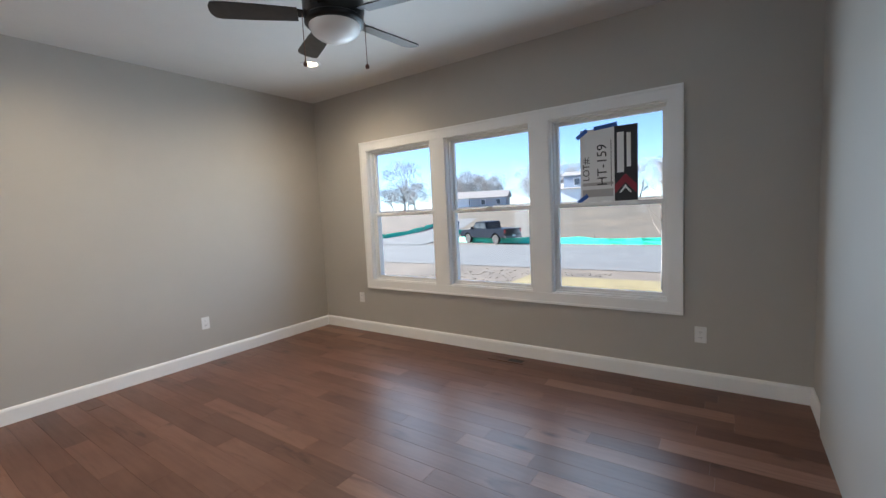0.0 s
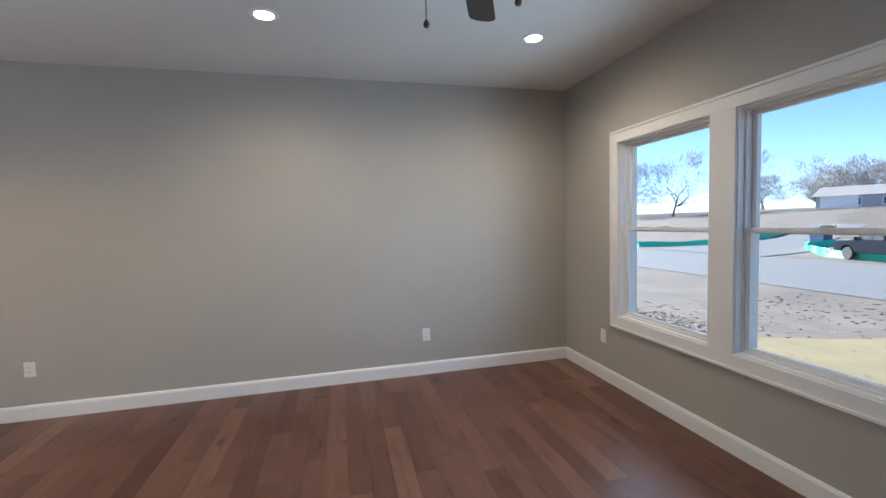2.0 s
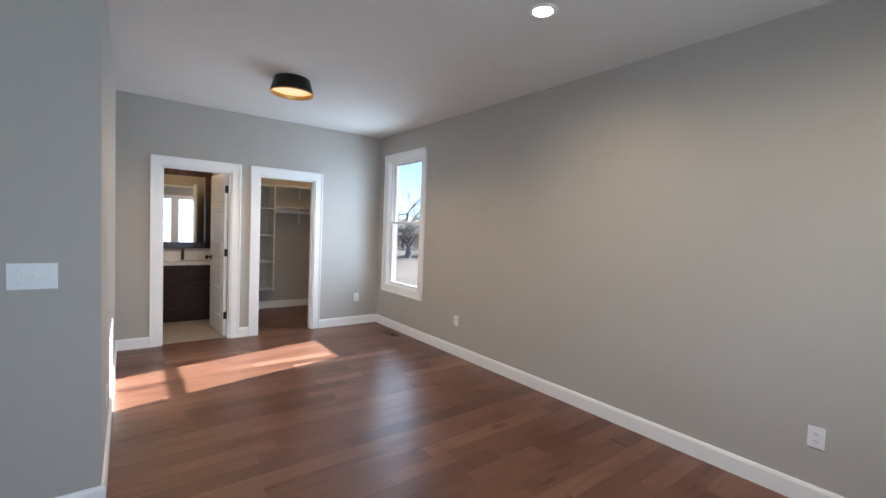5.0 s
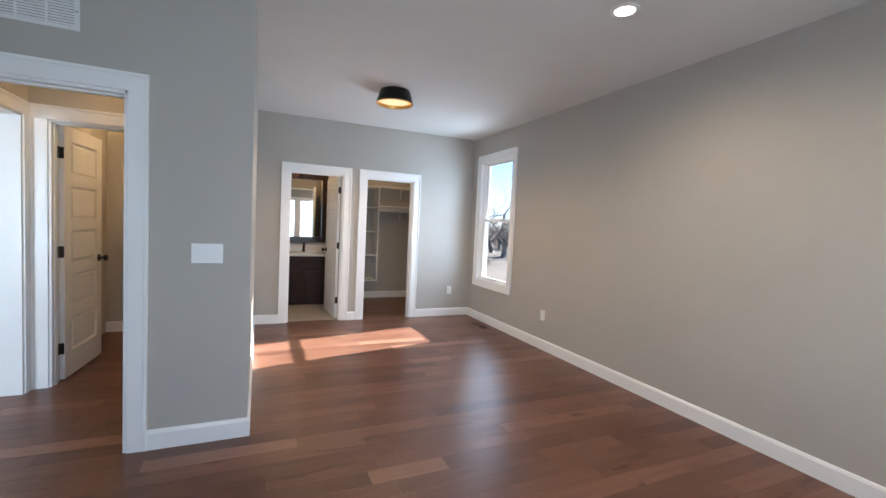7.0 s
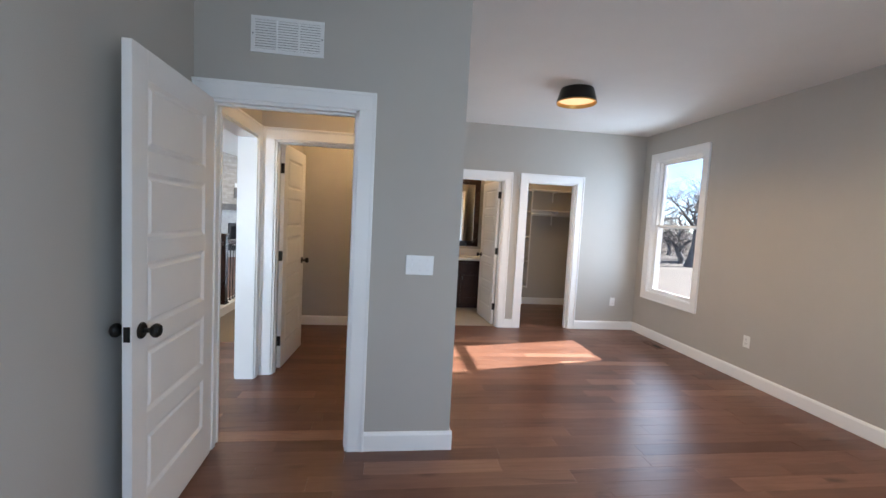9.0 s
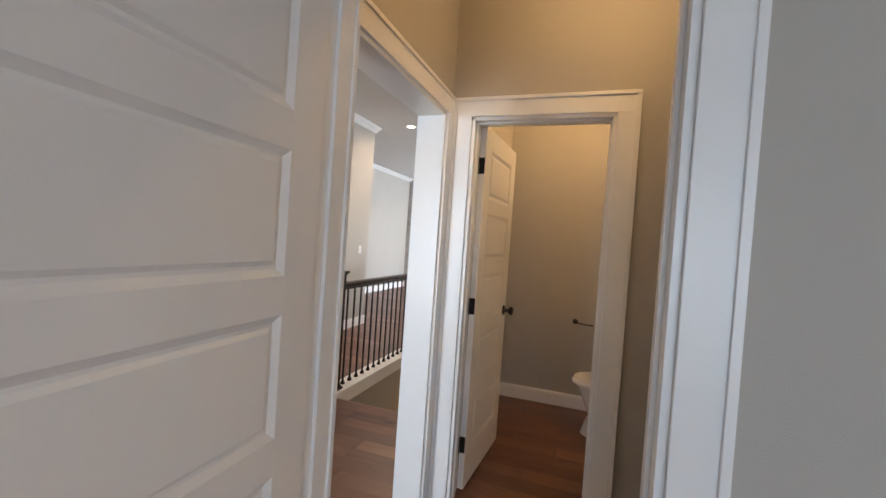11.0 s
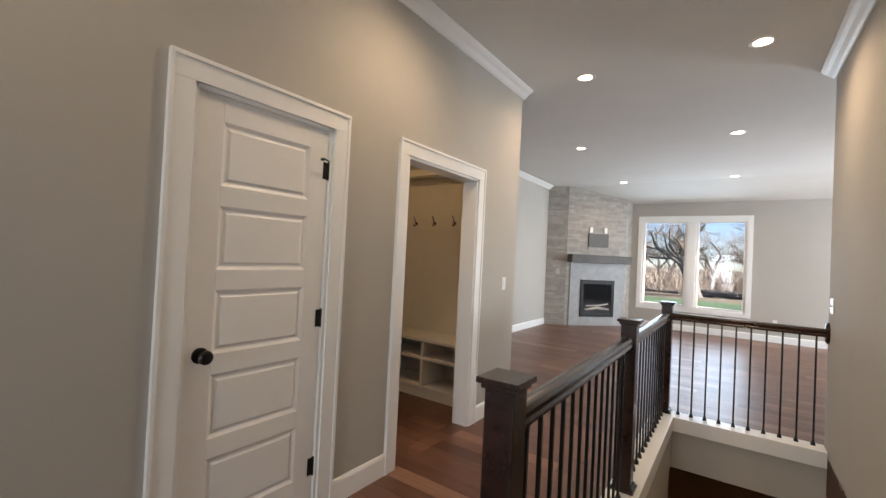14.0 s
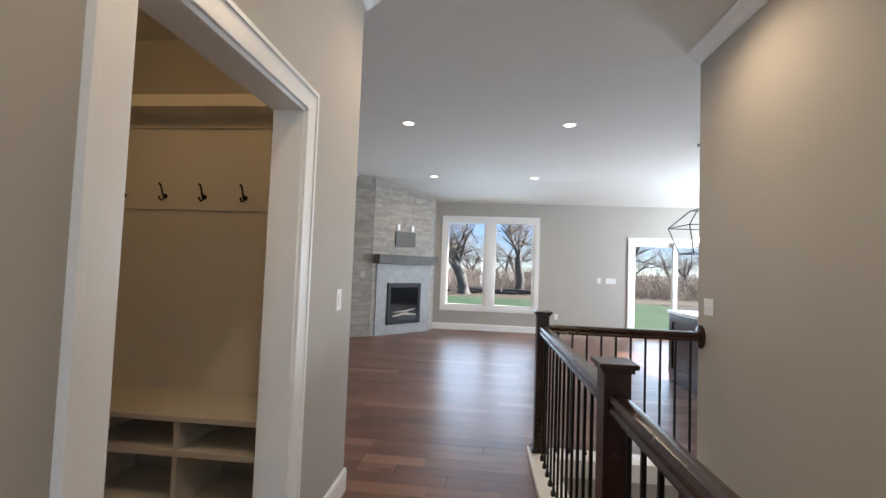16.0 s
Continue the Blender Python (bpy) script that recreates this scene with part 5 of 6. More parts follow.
def lettering(name, text, size, x, z, mat, parent):
    cu_ = bpy.data.curves.new(name, "FONT")
    cu_.body, cu_.size, cu_.extrude, cu_.align_x = text, size, 0.0004, "LEFT"
    tmp = bpy.data.objects.new(name, cu_)
    scene.collection.objects.link(tmp)
    bpy.context.view_layer.update()
    me = bpy.data.meshes.new_from_object(tmp.evaluated_get(bpy.context.evaluated_depsgraph_get()))
    bpy.data.objects.remove(tmp)
    me.materials.clear()
    me.materials.append(mat)
    ob = new(name, me)
    ob.parent = parent
    ob.matrix_basis = Matrix.Translation((x, NY + 0.0768, z)) @ Matrix.Rotation(radians(-90), 4, "Y") @ Matrix.Rotation(radians(90), 4, "X")
    return ob


lettering("printed_text", "LOT#:", 0.072, -0.93, 1.545, M_SIGNBLACK, sign)
lettering("written_text", "HT-159", 0.105, -0.795, 1.50, M_SIGNBLACK, sign)

# spring stop on the top hinge of the closed hall door
stop = thing("hinge_stop", "small black hinge pin door stop", "door stop")
part("arm", tube(bmesh.new(), [(HX1 + 0.008, -2.614, 1.868), (HX1 - 0.025, -2.587, 1.868), (HX1 - 0.03, -2.557, 1.872)], 0.004, 8), M_BLACK, stop)
part("bumper", tube(bmesh.new(), [(HX1 - 0.03, -2.557, 1.872), (HX1 - 0.012, -2.548, 1.872)], 0.007, 8), M_BLACK, stop)

# ---- outside ----
def ground_z(x, y):
    s = min(1, max(0, (y - 4.5) / 9.0))
    r = min(1, max(0, (y - 31) / 46.0))
    return -0.55 - 0.75 * s * s * (3 - 2 * s) + 3.3 * r * r * (3 - 2 * r) + 0.015 * min(60, max(0, y - 77))


def sheet(name, xs, ys, lift, mat, label, category, kind="structure"):
    bm = bmesh.new()
    vs = [[bm.verts.new((x, y, ground_z(x, y) + lift)) for x in xs] for y in ys]
    for a, b in zip(vs, vs[1:]):
        for k in range(len(xs) - 1):
            bm.faces.new((a[k], a[k + 1], b[k + 1], b[k]))
    return tagged(new(name, mesh_of(name, bm, mat, True)), label, category, kind=kind)


def steps(a, b, n):
    return [a + (b - a) * k / n for k in range(n + 1)]


def draped(name, outline, lift, mat, label, category):
    """A flat outline laid over the ground."""
    bm = bmesh.new()
    bm.faces.new([bm.verts.new((x, y, 0)) for x, y in outline])
    for y in gy:
        bmesh.ops.bisect_plane(bm, geom=bm.verts[:] + bm.edges[:] + bm.faces[:], plane_co=(0, y, 0), plane_no=(0, 1, 0))
    for v in bm.verts:
        v.co.z = ground_z(v.co.x, v.co.y) + lift
    return tagged(new(name, mesh_of(name, bm, mat, True)), label, category, kind="structure")


# one sheet, open only under the house
gx, gy = [-600, -120, -50, -20, -8, WX - 0.18, GX1 + 0.18, 12, 30, 120, 600], [-600, -120, -45, -20, GY - 0.17, NY + 0.17, 4.5, 6, 7.5, 9, 10.5, 12, 13.5, 20, 31, 35, 39, 43, 48, 53, 58, 63, 68, 73, 77, 137, 600]
bm = bmesh.new()
vs = [[bm.verts.new((x, y, ground_z(x, y))) for x in gx] for y in gy]
for j in range(len(gy) - 1):
    for i in range(len(gx) - 1):
        if not (gx[i] == WX - 0.18 and gy[j] == GY - 0.17):
            bm.faces.new((vs[j][i], vs[j][i + 1], vs[j + 1][i + 1], vs[j + 1][i]))
structure("ground", bm, M_GROUND, "bare brown soil of a building site", "ground")
sheet("straw_lawn", steps(-6.5, 30, 10), steps(4.2, 15.3, 10), 0.02, M_STRAW, "yellow straw-covered seeded front lawn", "lawn")
sheet("back_lawn", steps(-9, 40, 4), steps(-31, GY - 0.18, 4), 0.03, M_GRASS, "green mown back lawn", "lawn")
sheet("road", steps(-150, 150, 30), steps(17.3, 27.6, 3), 0.02, M_ROAD, "pale concrete street", "road")
draped("side_road", [(-32, 27.0), (-21, 27.0), (-22, 32.5), (-24.5, 37), (-27.5, 45), (-30, 52), (-35, 52), (-31, 41), (-30.6, 34)], 0.05, M_ROAD, "pale concrete side street curving away", "road")
M_DRY = material("dry_field", (0.078, 0.06, 0.042), 0.95, second=(0.042, 0.035, 0.026), scale=0.25, bump=0.9, bump_scale=3)
draped("field", [(-18, 29.5), (150, 29.5), (150, 110), (-50, 110), (-38, 60)], 0.03, M_DRY, "dry brown open lot across the street", "field")
M_LEAF = material("leaf_litter", (0.13, 0.10, 0.07), 0.95, second=(0.07, 0.055, 0.04), scale=0.8, bump=0.8, bump_scale=6)
sheet("woodland_floor", steps(-80, 80, 4), steps(-120, -30, 3), 0.035, M_LEAF, "brown leaf litter under bare trees", "ground")


def silt_fence(points, label="sagging green silt fence on stakes"):
    root = thing("silt_fence", label, "fence", "silt fences")
    rg = random.Random(len(points))
    bm = bmesh.new()
    prev = None
    for (x0, y0), (x1, y1) in zip(points, points[1:]):
        n = max(2, int(math.hypot(x1 - x0, y1 - y0) / 0.9))
        for k in range(n + 1):
            x, y = x0 + (x1 - x0) * k / n, y0 + (y1 - y0) * k / n
            sag = rg.uniform(-0.22, 0.0)
            off = rg.uniform(-0.12, 0.12)
            row = [bm.verts.new((x + off * f, y + off * f, ground_z(x, y) + z)) for z, f in ((0.0, 0), (0.25, 0.6), (0.52 + sag * 0.6, 1))]
            if prev:
                for a in range(2):
                    bm.faces.new((prev[a], row[a], row[a + 1], prev[a + 1]))
            prev = row
    part("fabric", bm, M_SILT, root)
    for (x0, y0), (x1, y1) in zip(points, points[1:]):
        n = max(1, int(math.hypot(x1 - x0, y1 - y0) / 2.7))
        for k in range(n):
            x, y = x0 + (x1 - x0) * k / n, y0 + (y1 - y0) * k / n
            part("stake", boxes((x - 0.02, x + 0.02, y + 0.02, y + 0.06, ground_z(x, y), ground_z(x, y) + 0.6)), M_BARK, root)
    return root


silt_fence([(40, 29.6), (14, 28.8), (-3.5, 28.4), (-11.5, 28.9), (-17.7, 29.7), (-19.5, 30.4), (-22.3, 33.2), (-24.3, 35.5), (-23.8, 37.5), (-20, 38.5)])
silt_fence([(-95, 28.6), (-60, 28.4), (-33.5, 28.3), (-31.3, 34), (-31.4, 41), (-33, 46)], "green silt fence along the side street")


# pickup truck parked across the street
def truck(at):
    root = thing("pickup_truck", "dark blue-black crew cab pickup parked at the kerb", "pickup truck", at=at)
    paint = material("truck_paint", (0.006, 0.009, 0.016), 0.3, 0.0, grain=0.1, scale=3, spec=0.1)
    tint = material("truck_glass", (0.03, 0.04, 0.05), 0.06)
    rub = material("tyre_rubber", (0.015, 0.015, 0.015), 0.8, grain=0.1)
    rim = material("wheel_rim", (0.10, 0.10, 0.105), 0.45, 0.5, grain=0.1)
    red = material("tail_lamp", (0.35, 0.015, 0.015), 0.25)
    # side outline, x to the front, pushed across
    def slab(name, pts, w, mat, parent, y0=None):
        bm = bmesh.new()
        m = Matrix.Translation((0, -w / 2 if y0 is None else y0, 0)) @ Matrix(((1, 0, 0, 0), (0, 0, 1, 0), (0, 1, 0, 0), (0, 0, 0, 1)))
        prism(bm, pts, m, w)
        bmesh.ops.bevel(bm, geom=list(bm.edges), offset=0.035, segments=2, affect="EDGES")
        return part(name, bm, mat, parent, smooth=True)
    lower = [(-2.9, 0.55), (-2.3, 0.55), (-2.15, 0.85), (-1.95, 0.95), (-1.65, 0.95), (-1.45, 0.85), (-1.3, 0.48), (1.35, 0.48), (1.5, 0.85), (1.7, 0.95), (2.0, 0.95), (2.2, 0.85), (2.35, 0.5), (2.9, 0.52), (2.92, 1.05), (2.6, 1.18), (1.45, 1.24), (-0.55, 1.26), (-0.62, 1.28), (-2.9, 1.28)]
    body = slab("body", lower, 1.98, paint, root)
    slab("cab", [(-0.62, 1.2), (1.5, 1.2), (0.85, 1.82), (0.6, 1.9), (-0.3, 1.9), (-0.5, 1.84)], 1.74, paint, root)
    for s in (-1, 1):
        for pts in ([(-0.48, 1.30), (0.22, 1.30), (0.22, 1.76), (-0.36, 1.76)], [(0.30, 1.30), (1.22, 1.30), (0.74, 1.76), (0.30, 1.76)]):
            bm = bmesh.new()
            prism(bm, pts, Matrix.Translation((0, s * 0.872 - 0.006, 0)) @ Matrix(((1, 0, 0, 0), (0, 0, 1, 0), (0, 1, 0, 0), (0, 0, 0, 1))), 0.012)
            part("side_window", bm, tint, root)
        part("tail_lamp", boxes((-2.915, -2.86, s * 0.90 - 0.07, s * 0.90 + 0.07, 0.92, 1.22), bev=0.01), red, root)
        part("mirror", boxes((1.15, 1.25, s * 1.02 - 0.10, s * 1.02 + 0.10, 1.25, 1.45), bev=0.03), paint, root)
        for x in (-1.8, 1.85):
            wheel = part("wheel", lathe(bmesh.new(), [(0.22, -0.13), (0.38, -0.13), (0.40, -0.09), (0.40, 0.09), (0.38, 0.13), (0.22, 0.13)], pose(x, s * 0.86, 0.40, 90, 0, 0), 28), rub, root, smooth=True)
            part("rim", lathe(bmesh.new(), [(0.03, -0.09), (0.08, -0.10), (0.225, -0.132), (0.225, 0.132), (0.08, 0.10), (0.03, 0.09)], pose(x, s * 0.86, 0.40, 90, 0, 0), 20), rim, wheel, smooth=True)
    part("rear_window", (lambda bm: bm)(boxes((-0.60, -0.56, -0.7, 0.7, 1.36, 1.76))), tint, root)
    part("rear_bumper", boxes((-3.02, -2.86, -0.95, 0.95, 0.50, 0.68), bev=0.03), rim, root, "chrome rear bumper")
    part("number_plate", boxes((-3.03, -3.02, -0.16, 0.16, 0.62, 0.76)), M_PAPER, root)
    return root


truck(pose(-15.9, 29.6, -1.28, 0, 0, 160) @ Matrix.Scale(0.9, 4))


def house(name, at, w, d, h, roof_h, wall_rgb, label, garage=True, upper=None):
    root = thing(name, label, "house", "houses across the street", at=at)
    mat = material("siding_" + name, wall_rgb, 0.7, grain=0.08, scale=2, bump=0.2)
    sh_ = ROOF2
    def gable(x0, x1, y0, y1, z0, z1, rh):
        part("wall", boxes((x0, x1, y0, y1, z0, z1)), mat, root)
        bm = bmesh.new()
        e = 0.5
        prism(bm, [(y0 - e, z1), (y1 + e, z1), ((y0 + y1) / 2, z1 + rh)], Matrix.Translation((x0 - e, 0, 0)) @ Matrix(((0, 0, 1, 0), (1, 0, 0, 0), (0, 1, 0, 0), (0, 0, 0, 1))), x1 - x0 + 2 * e)
        part("roof", bm, sh_, root, "dark shingle roof")
    gable(-w / 2, w / 2, 0, d, 0, h, roof_h)
    if upper:
        gable(upper[0], upper[1], 0.4, d - 0.4, h, h + 2.2, roof_h * 0.8)
    win = material("far_window", (0.06, 0.07, 0.09), 0.1)
    rows = [(h * 0.55, -w / 2, w / 2)] + ([(h + 1.1, upper[0], upper[1])] if upper else [])
    for zc, a, b in rows:
        n = max(2, int((b - a) / 3.2))
        for k in range(n):
            x = a + (b - a) * (k + 0.5) / n
            wd = part("window", boxes((x - 0.55, x + 0.55, -0.06, 0.02, zc - 0.65, zc + 0.65)), M_TRIM, root)
            part("pane", boxes((x - 0.45, x + 0.45, -0.08, -0.055, zc - 0.55, zc + 0.55)), win, wd)
    if garage:
        part("garage_door", boxes((-w / 2 + 0.6, -w / 2 + 5.4, -0.10, 0.02, 0, 2.3)), M_TRIM, root, "white panelled garage door")
    return root


ROOF2 = material("far_roof", (0.16, 0.15, 0.15), 0.9, grain=0.2, scale=2)
house("house", pose(-48.9, 84.6, ground_z(0, 85) - 0.3, 0, 0, 20), 14, 9, 2.3, 1.7, (0.42, 0.43, 0.46), "pale grey single storey house with dark roof")
house("house", pose(-19.5, 72.5, ground_z(0, 73), 0, 0, 8), 11, 9, 2.3, 1.2, (0.34, 0.40, 0.50), "blue-grey two storey house across the field", upper=(-4.5, 4.5))
house("house", pose(18, 95, ground_z(0, 95), 0, 0, -10), 16, 10, 3.0, 1.8, (0.42, 0.38, 0.34), "tan house beyond the dry field", upper=None)
bin_ = thing("waste_bin", "dark blue plastic waste bin behind the silt fence", "waste bin", at=pose(-24.9, 38.0, ground_z(0, 38)))
M_BIN = material("bin_blue", (0.02, 0.05, 0.12), 0.5, grain=0.1)
bm = lathe(bmesh.new(), [(0.62, 0.0), (0.74, 1.15), (0.78, 1.17), (0.78, 1.22)], Matrix.Rotation(0.785, 4, "Z"), 4)
part("body", bm, M_BIN, bin_)
part("lid", lathe(bmesh.new(), [(0.80, 1.222), (0.80, 1.26), (0.70, 1.33), (0.05, 1.36)], Matrix.Rotation(0.785, 4, "Z"), 4), M_BIN, bin_)


# bare winter trees: a tapered trunk, limbs and twigs
def bare_tree(seed, height, girth, depth, spread=0.55, lean=0.0, twigs=True, low=0.3):
    rg = random.Random(seed)
    verts, faces = [], []
    tv, tf = [], []
    def limb(p, d, length, r, lvl):
        n = 4 if lvl < 2 else 3
        seg = 7 if lvl == 0 else (5 if lvl < 3 else 3)
        V, F = (verts, faces) if lvl < 3 else (tv, tf)
        ring0, pts = None, []
        for i in range(n + 1):
            f = i / n
            rr = r * (1 - 0.42 * f) * (1.35 if lvl == 0 and i == 0 else 1.0)
            q = d.to_track_quat("Z", "Y")
            base = len(V)
            for k in range(seg):
                a = 6.28318 * k / seg
                V.append(tuple(p + q @ Vector((rr * math.cos(a), rr * math.sin(a), 0))))
            if ring0 is not None:
                for k in range(seg):
                    F.append((ring0 + k, ring0 + (k + 1) % seg, base + (k + 1) % seg, base + k))
            ring0 = base
            pts.append((p.copy(), d.copy(), rr))
            d = (d + Vector((rg.gauss(0, 0.13), rg.gauss(0, 0.13), rg.gauss(0.02, 0.08)))).normalized()
            p = p + d * (length / n)
        if lvl >= depth:
            return
        kids = rg.choice((2, 3)) if lvl == 0 else rg.choice((2, 3, 3))
        for _ in range(kids + (2 if lvl in (0, 1) else 1)):
            i = rg.randint(1 if lvl else 2, n)
            q, dd, rr = pts[i]
            side = Vector((rg.gauss(0, 1), rg.gauss(0, 1), rg.gauss(0.15, 0.5))).normalized()
            nd = (dd * (1 - spread) + side * spread * 1.25 + Vector((0, 0, 0.12))).normalized()
            limb(q, nd, length * rg.uniform(0.55, 0.8), rr * rg.uniform(0.5, 0.72), lvl + 1)
    limb(Vector((0, 0, -0.1)), Vector((lean, 0, 1)).normalized(), height * low, girth, 0)
    return verts, faces, tv, tf


def tree_thing(seed, height, girth, depth, label, group, low=0.3, lean=0.0, spread=0.55):
    v, f, tv, tf = bare_tree(seed, height, girth, depth, low=low, lean=lean, spread=spread)
    root = thing("bare_tree", label, "tree", group)
    for name, vv, ff, mat in (("trunk", v, f, M_BARK), ("crown", tv, tf, M_TWIG)):
        me = bpy.data.meshes.new(name)
        me.from_pydata(vv, [], ff)
        me.materials.append(mat)
        me.shade_smooth()
        ob = new(name, me)
        ob.parent = root
    return root


oak = tree_thing(3, 17, 0.44, 5, "large bare oak with spreading crooked limbs", "garden trees", low=0.17, lean=0.1)
oak.matrix_basis = pose(3.4, -33.0, -0.55)
oak2 = tree_thing(8, 16, 0.40, 5, "large bare oak with dark trunk", "garden trees", low=0.20, lean=-0.1)
oak2.matrix_basis = pose(-0.8, -35.5, -0.55)
oak3 = tree_thing(21, 14, 0.25, 5, "bare tree beside the house", "garden trees", low=0.22, lean=-0.35)
oak3.matrix_basis = pose(-18.0, -19.5, -0.55, 0, 0, 60)
mid_t = tree_thing(12, 11, 0.22, 5, "slender bare woodland tree", "woodland trees", low=0.34)
mid_t.matrix_basis = pose(6.5, -46, -0.6)
rt = random.Random(44)
for k in range(26):
    x, y = rt.uniform(-26, 22), rt.uniform(-62, -40)
    copy_thing(mid_t, pose(x, y, -0.6, rt.uniform(-4, 4), rt.uniform(-4, 4), rt.uniform(0, 360)))
for x, y, r in ((-25, -25, 10), (-28, -33, 120), (-31, -29, 200), (-36, -36, 300), (-22, -31, 80)):
    copy_thing(mid_t, pose(x, y, -0.6, 0, 0, r))
low_t = tree_thing(33, 11, 0.21, 5, "low spreading bare tree beside the lot", "lot trees", low=0.16, spread=0.62)
low_t.matrix_basis = pose(-15.8, -20.5, -0.6)
for x, y, r in ((-19.3, -21.8, 100), (-18.2, -26, 150), (-22.5, -24, 260), (-24, -29.5, 20), (-14.5, -25, 320), (-27.5, -25, 200)):
    copy_thing(low_t, pose(x, y, -0.6, 0, 0, r))
copy_thing(oak2, pose(-33, -36, -0.6, 0, 0, 75))
copy_thing(oak2, pose(-9.5, -38, -0.6, 0, 0, 140))
copy_thing(oak, pose(9.5, -41, -0.6, 0, 0, 220))
# far tree line across the street: fine bare crowns in loose clumps
def far_tree(seed, height, label):
    rg = random.Random(seed)
    v, f, _, _ = bare_tree(seed, height, 0.2, 3, low=0.3, spread=0.5)
    root = thing("bare_tree", label, "tree", "far trees")
    cl = [(rg.gauss(0, 0.17), rg.gauss(0, 0.17), rg.uniform(0.26, 0.84), rg.uniform(0.08, 0.2)) for _ in range(16)]
    tv, tf = [], []
    for _ in range(3200):
        cx, cy, cz, cr = rg.choice(cl)
        p = Vector((cx + rg.gauss(0, cr * 0.62), cy + rg.gauss(0, cr * 0.62), cz + rg.gauss(0, cr * 0.55))) * height
        if p.z < 0.18 * height:
            continue
        d = (Vector((p.x, p.y, p.z - 0.35 * height)).normalized() + Vector((rg.gauss(0, 0.5), rg.gauss(0, 0.5), rg.gauss(0.25, 0.4)))).normalized()
        w = d.cross(Vector((rg.gauss(0, 1), rg.gauss(0, 1), 0.1))).normalized() * rg.uniform(0.012, 0.03)
        k = len(tv)
        tv.extend((tuple(p - w), tuple(p + w), tuple(p + d * rg.uniform(0.4, 1.1))))
        tf.append((k, k + 1, k + 2))
    for name, vv, ff, mat in (("trunk", v, f, M_BARK), ("crown", tv, tf, M_HAZYTWIG)):
        me = bpy.data.meshes.new(name)
        me.from_pydata(vv, [], ff)
        me.materials.append(mat)
        new(name, me).parent = root
    return root


far_a = far_tree(17, 11.0, "bare far tree, its twig colour paled for haze")
far_b = far_tree(29, 9.0, "bare far tree, its twig colour paled for haze")
far_a.matrix_basis = pose(-62, 108, ground_z(0, 108))
far_b.matrix_basis = pose(-70, 104, ground_z(0, 104), 0, 0, 40)
for k in range(42):
    x = -170 + k * 4.6 + rt.uniform(-3, 3)
    y = 112 + rt.uniform(-6, 14) - (30 if x < -100 else 0)
    copy_thing(far_b if k % 3 else far_a, pose(x, y, ground_z(x, y), 0, 0, rt.uniform(0, 360)))
for x, y, s in ((-59, 97, 0), (-55, 99, 50), (-64, 95, 120), (-41, 100, 200), (-33, 96, 280), (-31, 98, 20), (-8, 88, 70), (3, 92, 160)):
    copy_thing(far_a if s % 100 == 20 else far_b, pose(x, y, ground_z(x, y), 0, 0, s))
for x, y, r, k in ((-78, 62, 15, 1.25), (-84, 66, 130, 1.4), (-68, 64, 250, 1.2), (-95, 70, 80, 1.3), (-104, 74, 200, 1.25), (-58, 70, 320, 1.1)):
    copy_thing(far_a, pose(x, y, ground_z(x, y), 0, 0, r) @ Matrix.Scale(k, 4))
young = thing("young_tree", "thin leafless young street tree in straw lawn", "tree", at=pose(-1.68, 13.87, ground_z(0, 13.87)))
part("trunk", tube(bmesh.new(), [(0, 0, -0.05), (0.02, 0, 1.2), (0.0, 0.02, 2.4), (0.03, 0, 3.9)], [0.03, 0.026, 0.018, 0.006], 7), M_BARK, young, smooth=True)
ry = random.Random(5)
for k in range(16):
    z, a, L = 1.5 + k * 0.14, k * 2.4, 0.95 - k * 0.035
    part("branch", tube(bmesh.new(), [(0.01, 0, z), (0.35 * L * math.cos(a), 0.35 * L * math.sin(a), z + 0.4 * L), (0.5 * L * math.cos(a + 0.2), 0.5 * L * math.sin(a + 0.2), z + 0.95 * L)], [0.009, 0.006, 0.003], 5), M_TWIG, young)


def brush(name, n, xr, yr, z, hmax, seed, label):
    """Tangled dead stems at the edge of the woods."""
    rg = random.Random(seed)
    vv, ff = [], []
    for _ in range(n):
        p = Vector((rg.uniform(*xr), rg.uniform(*yr), z))
        d = Vector((rg.gauss(0, 0.5), rg.gauss(0, 0.5), 1)).normalized()
        h, r = rg.uniform(0.35, 1) * hmax, rg.uniform(0.008, 0.022)
        s = Vector((rg.uniform(-1, 1), rg.uniform(-1, 1), 0)).normalized() * r
        mid_p = p + d * h * 0.5 + Vector((rg.gauss(0, 0.15), rg.gauss(0, 0.15), 0))
        end = p + d * h + Vector((rg.gauss(0, 0.35), rg.gauss(0, 0.35), -0.1 * h))
        u = s.cross(Vector((0, 0, 1)))
        b = len(vv)
        for c, kk in ((p, 1.0), (mid_p, 0.8), (end, 0.3)):
            vv.extend(tuple(c + o * kk) for o in (s, u, -s - u))
        for q in (0, 3):
            for k in range(3):
                ff.append((b + q + k, b + q + (k + 1) % 3, b + q + 3 + (k + 1) % 3, b + q + 3 + k))
    me = bpy.data.meshes.new(name)
    me.from_pydata(vv, [], ff)
    me.materials.append(M_REED)
    return tagged(new(name, me), label, "brush", kind="stuff")


brush("brush", 10000, (-30, 26), (-52, -35), -0.6, 3.4, 3, "tangled dead brush under the trees")
brush("brush", 2500, (-48, -23), (-48, -14), -0.6, 2.6, 4, "tangled dead brush beside the lot")
rg = random.Random(9)
logs = thing("fallen_log", "heap of fallen grey logs at lawn edge", "log pile")
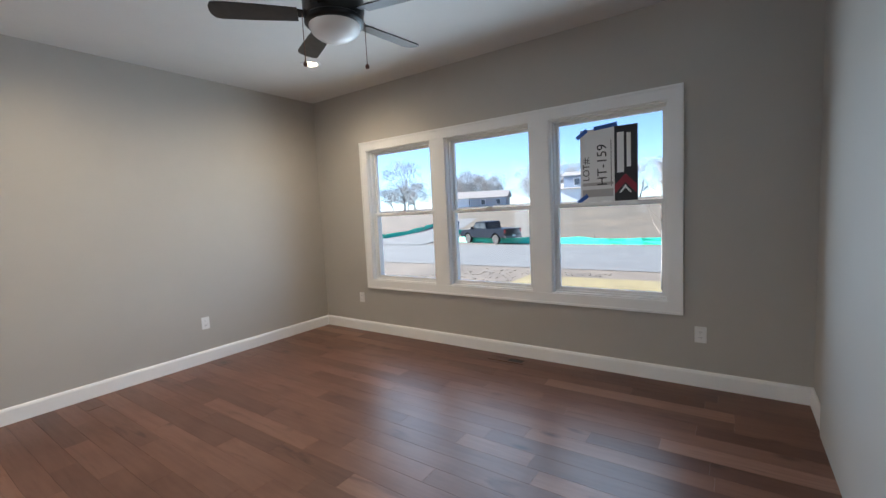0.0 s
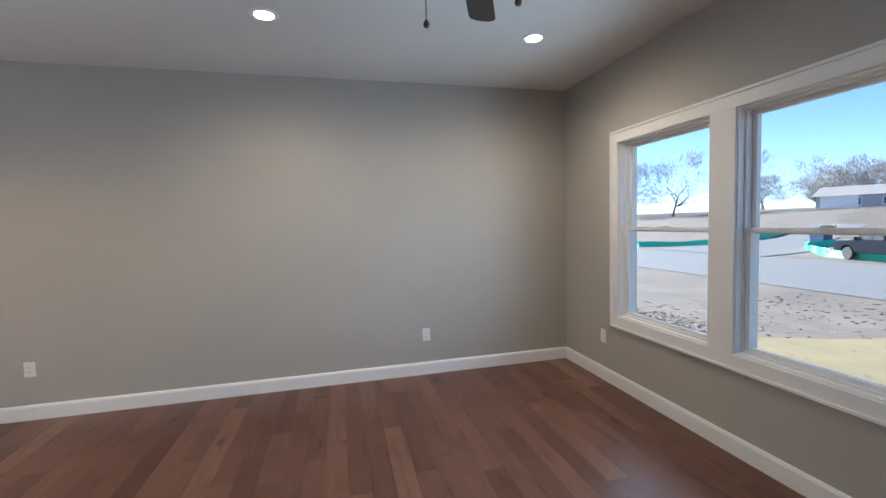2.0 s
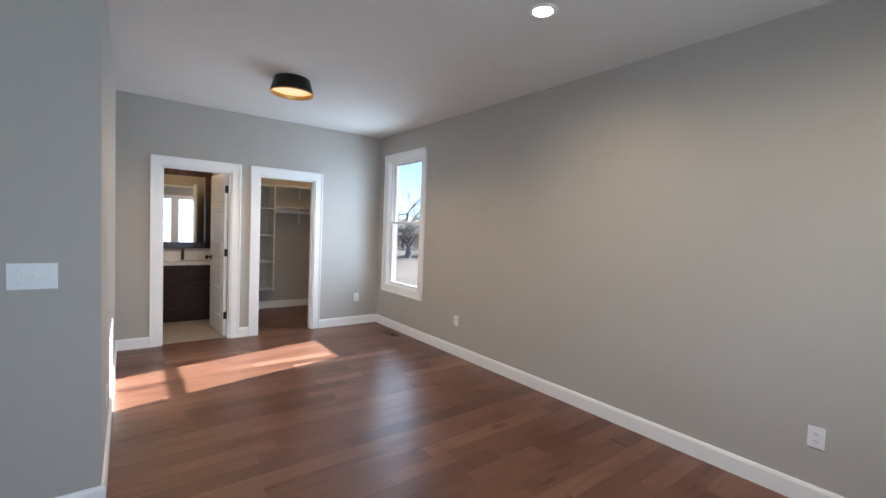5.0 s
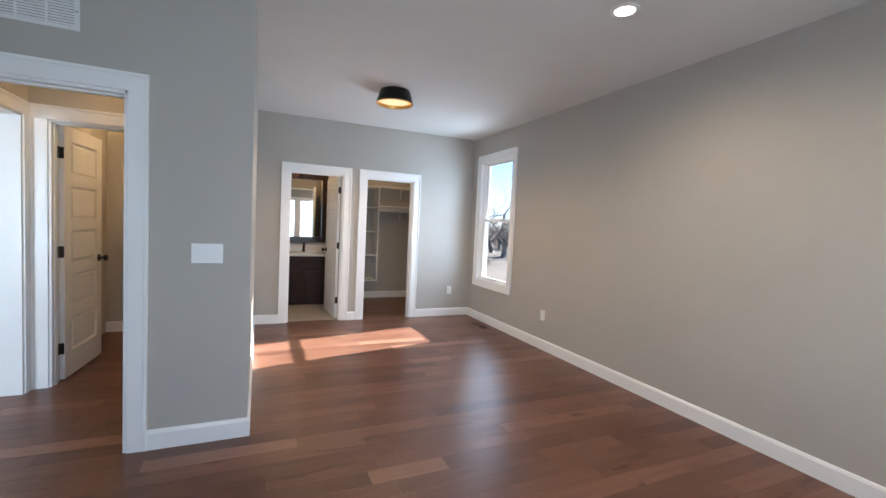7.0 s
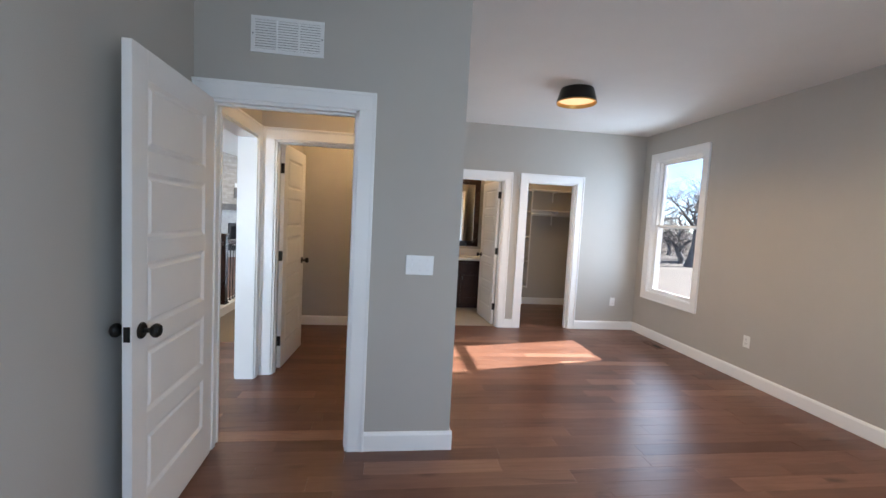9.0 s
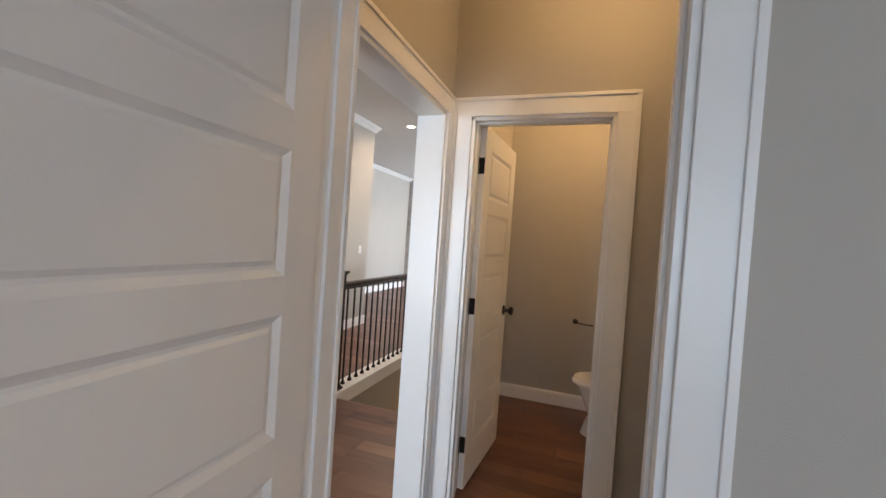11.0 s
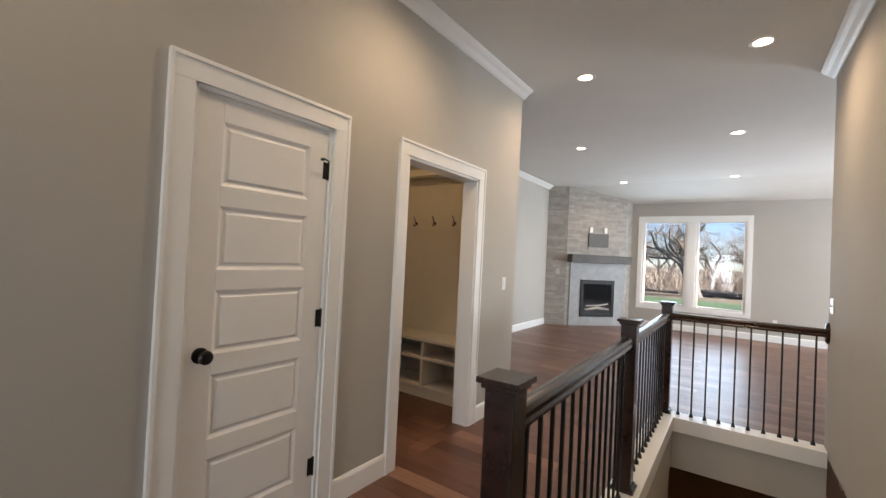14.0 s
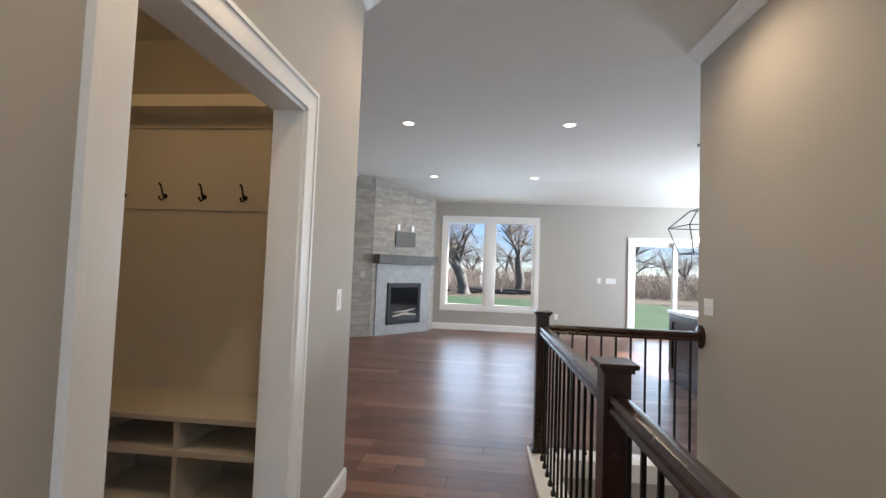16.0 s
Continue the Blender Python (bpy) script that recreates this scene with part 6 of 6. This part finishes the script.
for k in range(14):
    x, y, a = rg.uniform(-6, 6), rg.uniform(-35.5, -33), rg.uniform(-0.5, 0.5)
    L = rg.uniform(1.2, 3.2)
    part("log", tube(bmesh.new(), [(x, y, -0.45 + 0.12 * (k % 3)), (x + L * 0.5, y + a, -0.42 + 0.12 * (k % 3)), (x + L, y + a * 1.4, -0.40 + 0.14 * (k % 3))], [0.13, 0.11, 0.08], 7), M_BARK, logs, smooth=True)
rocks = tagged(new("rubble"), "loose pale rubble on bare soil", "rubble", kind="stuff")
bm = bmesh.new()
for k in range(900):
    x, y = (rg.uniform(-11, -3.5), rg.uniform(8.0, 16.5)) if k % 3 else (rg.uniform(-9, -6.5), rg.uniform(7.5, 9))
    s = rg.uniform(0.02, 0.06)
    m = Matrix.Translation((x, y, ground_z(x, y) + s * 0.15)) @ Matrix.Rotation(rg.uniform(0, 3), 4, "Z") @ Matrix.Diagonal((s * rg.uniform(0.8, 2.2), s, s * rg.uniform(0.25, 0.5), 1))
    bmesh.ops.create_icosphere(bm, subdivisions=1, radius=1, matrix=m)
part("stones", bm, material("pale_rubble", (0.15, 0.122, 0.098), 0.95, second=(0.06, 0.05, 0.04), scale=3), rocks)

# ---- floor boards ----
BW, GAP = 0.127, 0.0005
cache = {}


def board_mesh(l, w):
    key = (round(l, 2), round(w, 3))
    if key not in cache:
        L, W, b, T = key[0] - GAP, key[1] - GAP, 0.0007, 0.016
        pts = [(0, 0, -T), (L, 0, -T), (L, W, -T), (0, W, -T), (0, 0, -b), (L, 0, -b), (L, W, -b), (0, W, -b), (b, b, 0), (L - b, b, 0), (L - b, W - b, 0), (b, W - b, 0)]
        f = [(4, 5, 9, 8), (5, 6, 10, 9), (6, 7, 11, 10), (7, 4, 8, 11), (8, 9, 10, 11), (0, 1, 5, 4), (1, 2, 6, 5), (2, 3, 7, 6), (3, 0, 4, 7)]
        me = bpy.data.meshes.new("plank")
        me.from_pydata(pts, [], f)
        me.materials.append(M_FLOOR)
        cache[key] = (me, pts, f)
    return cache[key]


def courses(x0, x1, y0, y1, rg):
    k = math.floor(y0 / BW)
    while k * BW < y1 - 1e-6:
        lo, hi = max(y0, k * BW), min(y1, (k + 1) * BW)
        if hi - lo > 0.004:
            x = x0
            r2 = random.Random(k * 7 + 11)
            first = r2.uniform(0.2, 1.2)
            while x < x1 - 1e-6:
                l = first if first else r2.choice((0.45, 0.6, 0.8, 0.95, 1.2, 1.5))
                first = None
                e = x1 if x1 - (x + l) < 0.25 else x + l
                yield x, e, lo, hi
                x = e
        k += 1


floor = tagged(new("floor"), "reddish-brown stained hardwood plank floor with knots", "floor", kind="structure")
count = 0
far_v, far_f = [], []


def lay(x0, x1, y0, y1, single):
    global count
    for a, b, lo, hi in courses(x0, x1, y0, y1, None):
        me, pts, f = board_mesh(b - a, hi - lo)
        if single and count < 300:
            ob = new("plank", me)
            ob.location = (a, lo, 0)
            ob.parent = floor
            count += 1
        else:
            o = len(far_v)
            far_v.extend((p[0] + a, p[1] + lo, p[2]) for p in pts)
            far_f.extend(tuple(i + o for i in q) for q in f)


lay(WX, EX, 0.0, NY, True)
lay(WX, BX, SY, 0.0, True)
lay(-0.45, 0.37, -0.12, 0.0, False)
lay(BX + 0.12, HX0 - 0.14, -1.25, -0.12, False)
lay(-0.37, 0.335, -1.37, -1.25, False)
lay(BX + 0.12, HX0 - 0.14, -2.99, -1.37, False)
lay(-3.21, -2.495, SY - 0.12, SY, False)
lay(WX, -2.42, -4.72, SY - 0.12, False)
lay(-2.19, -1.475, SY - 0.06, SY, False)
lay(HX0 - 0.14, HX0, -1.153, -0.20, False)
lay(HX0, HX1, SYN, 3.0, False)
lay(RX + 0.08, HX1, SYS - 0.16, SYN, False)
lay(HX1, HX1 + 0.13, -4.16, -3.252, False)
lay(HX1 + 0.13, 4.75, HEND + 0.12, -2.8, False)
lay(HX1, GX1, SYS - 0.16, HEND, False)
lay(GX0, HX0, SYS - 0.16, -4.84, False)
lay(GX0, GX1, GY, SYS - 0.16, False)
me = bpy.data.meshes.new("far_planks")
me.from_pydata(far_v, [], far_f)
me.materials.append(M_FLOOR)
ob = new("far_planks", me)
ob.parent = floor
tagged(ob, kind="stuff")
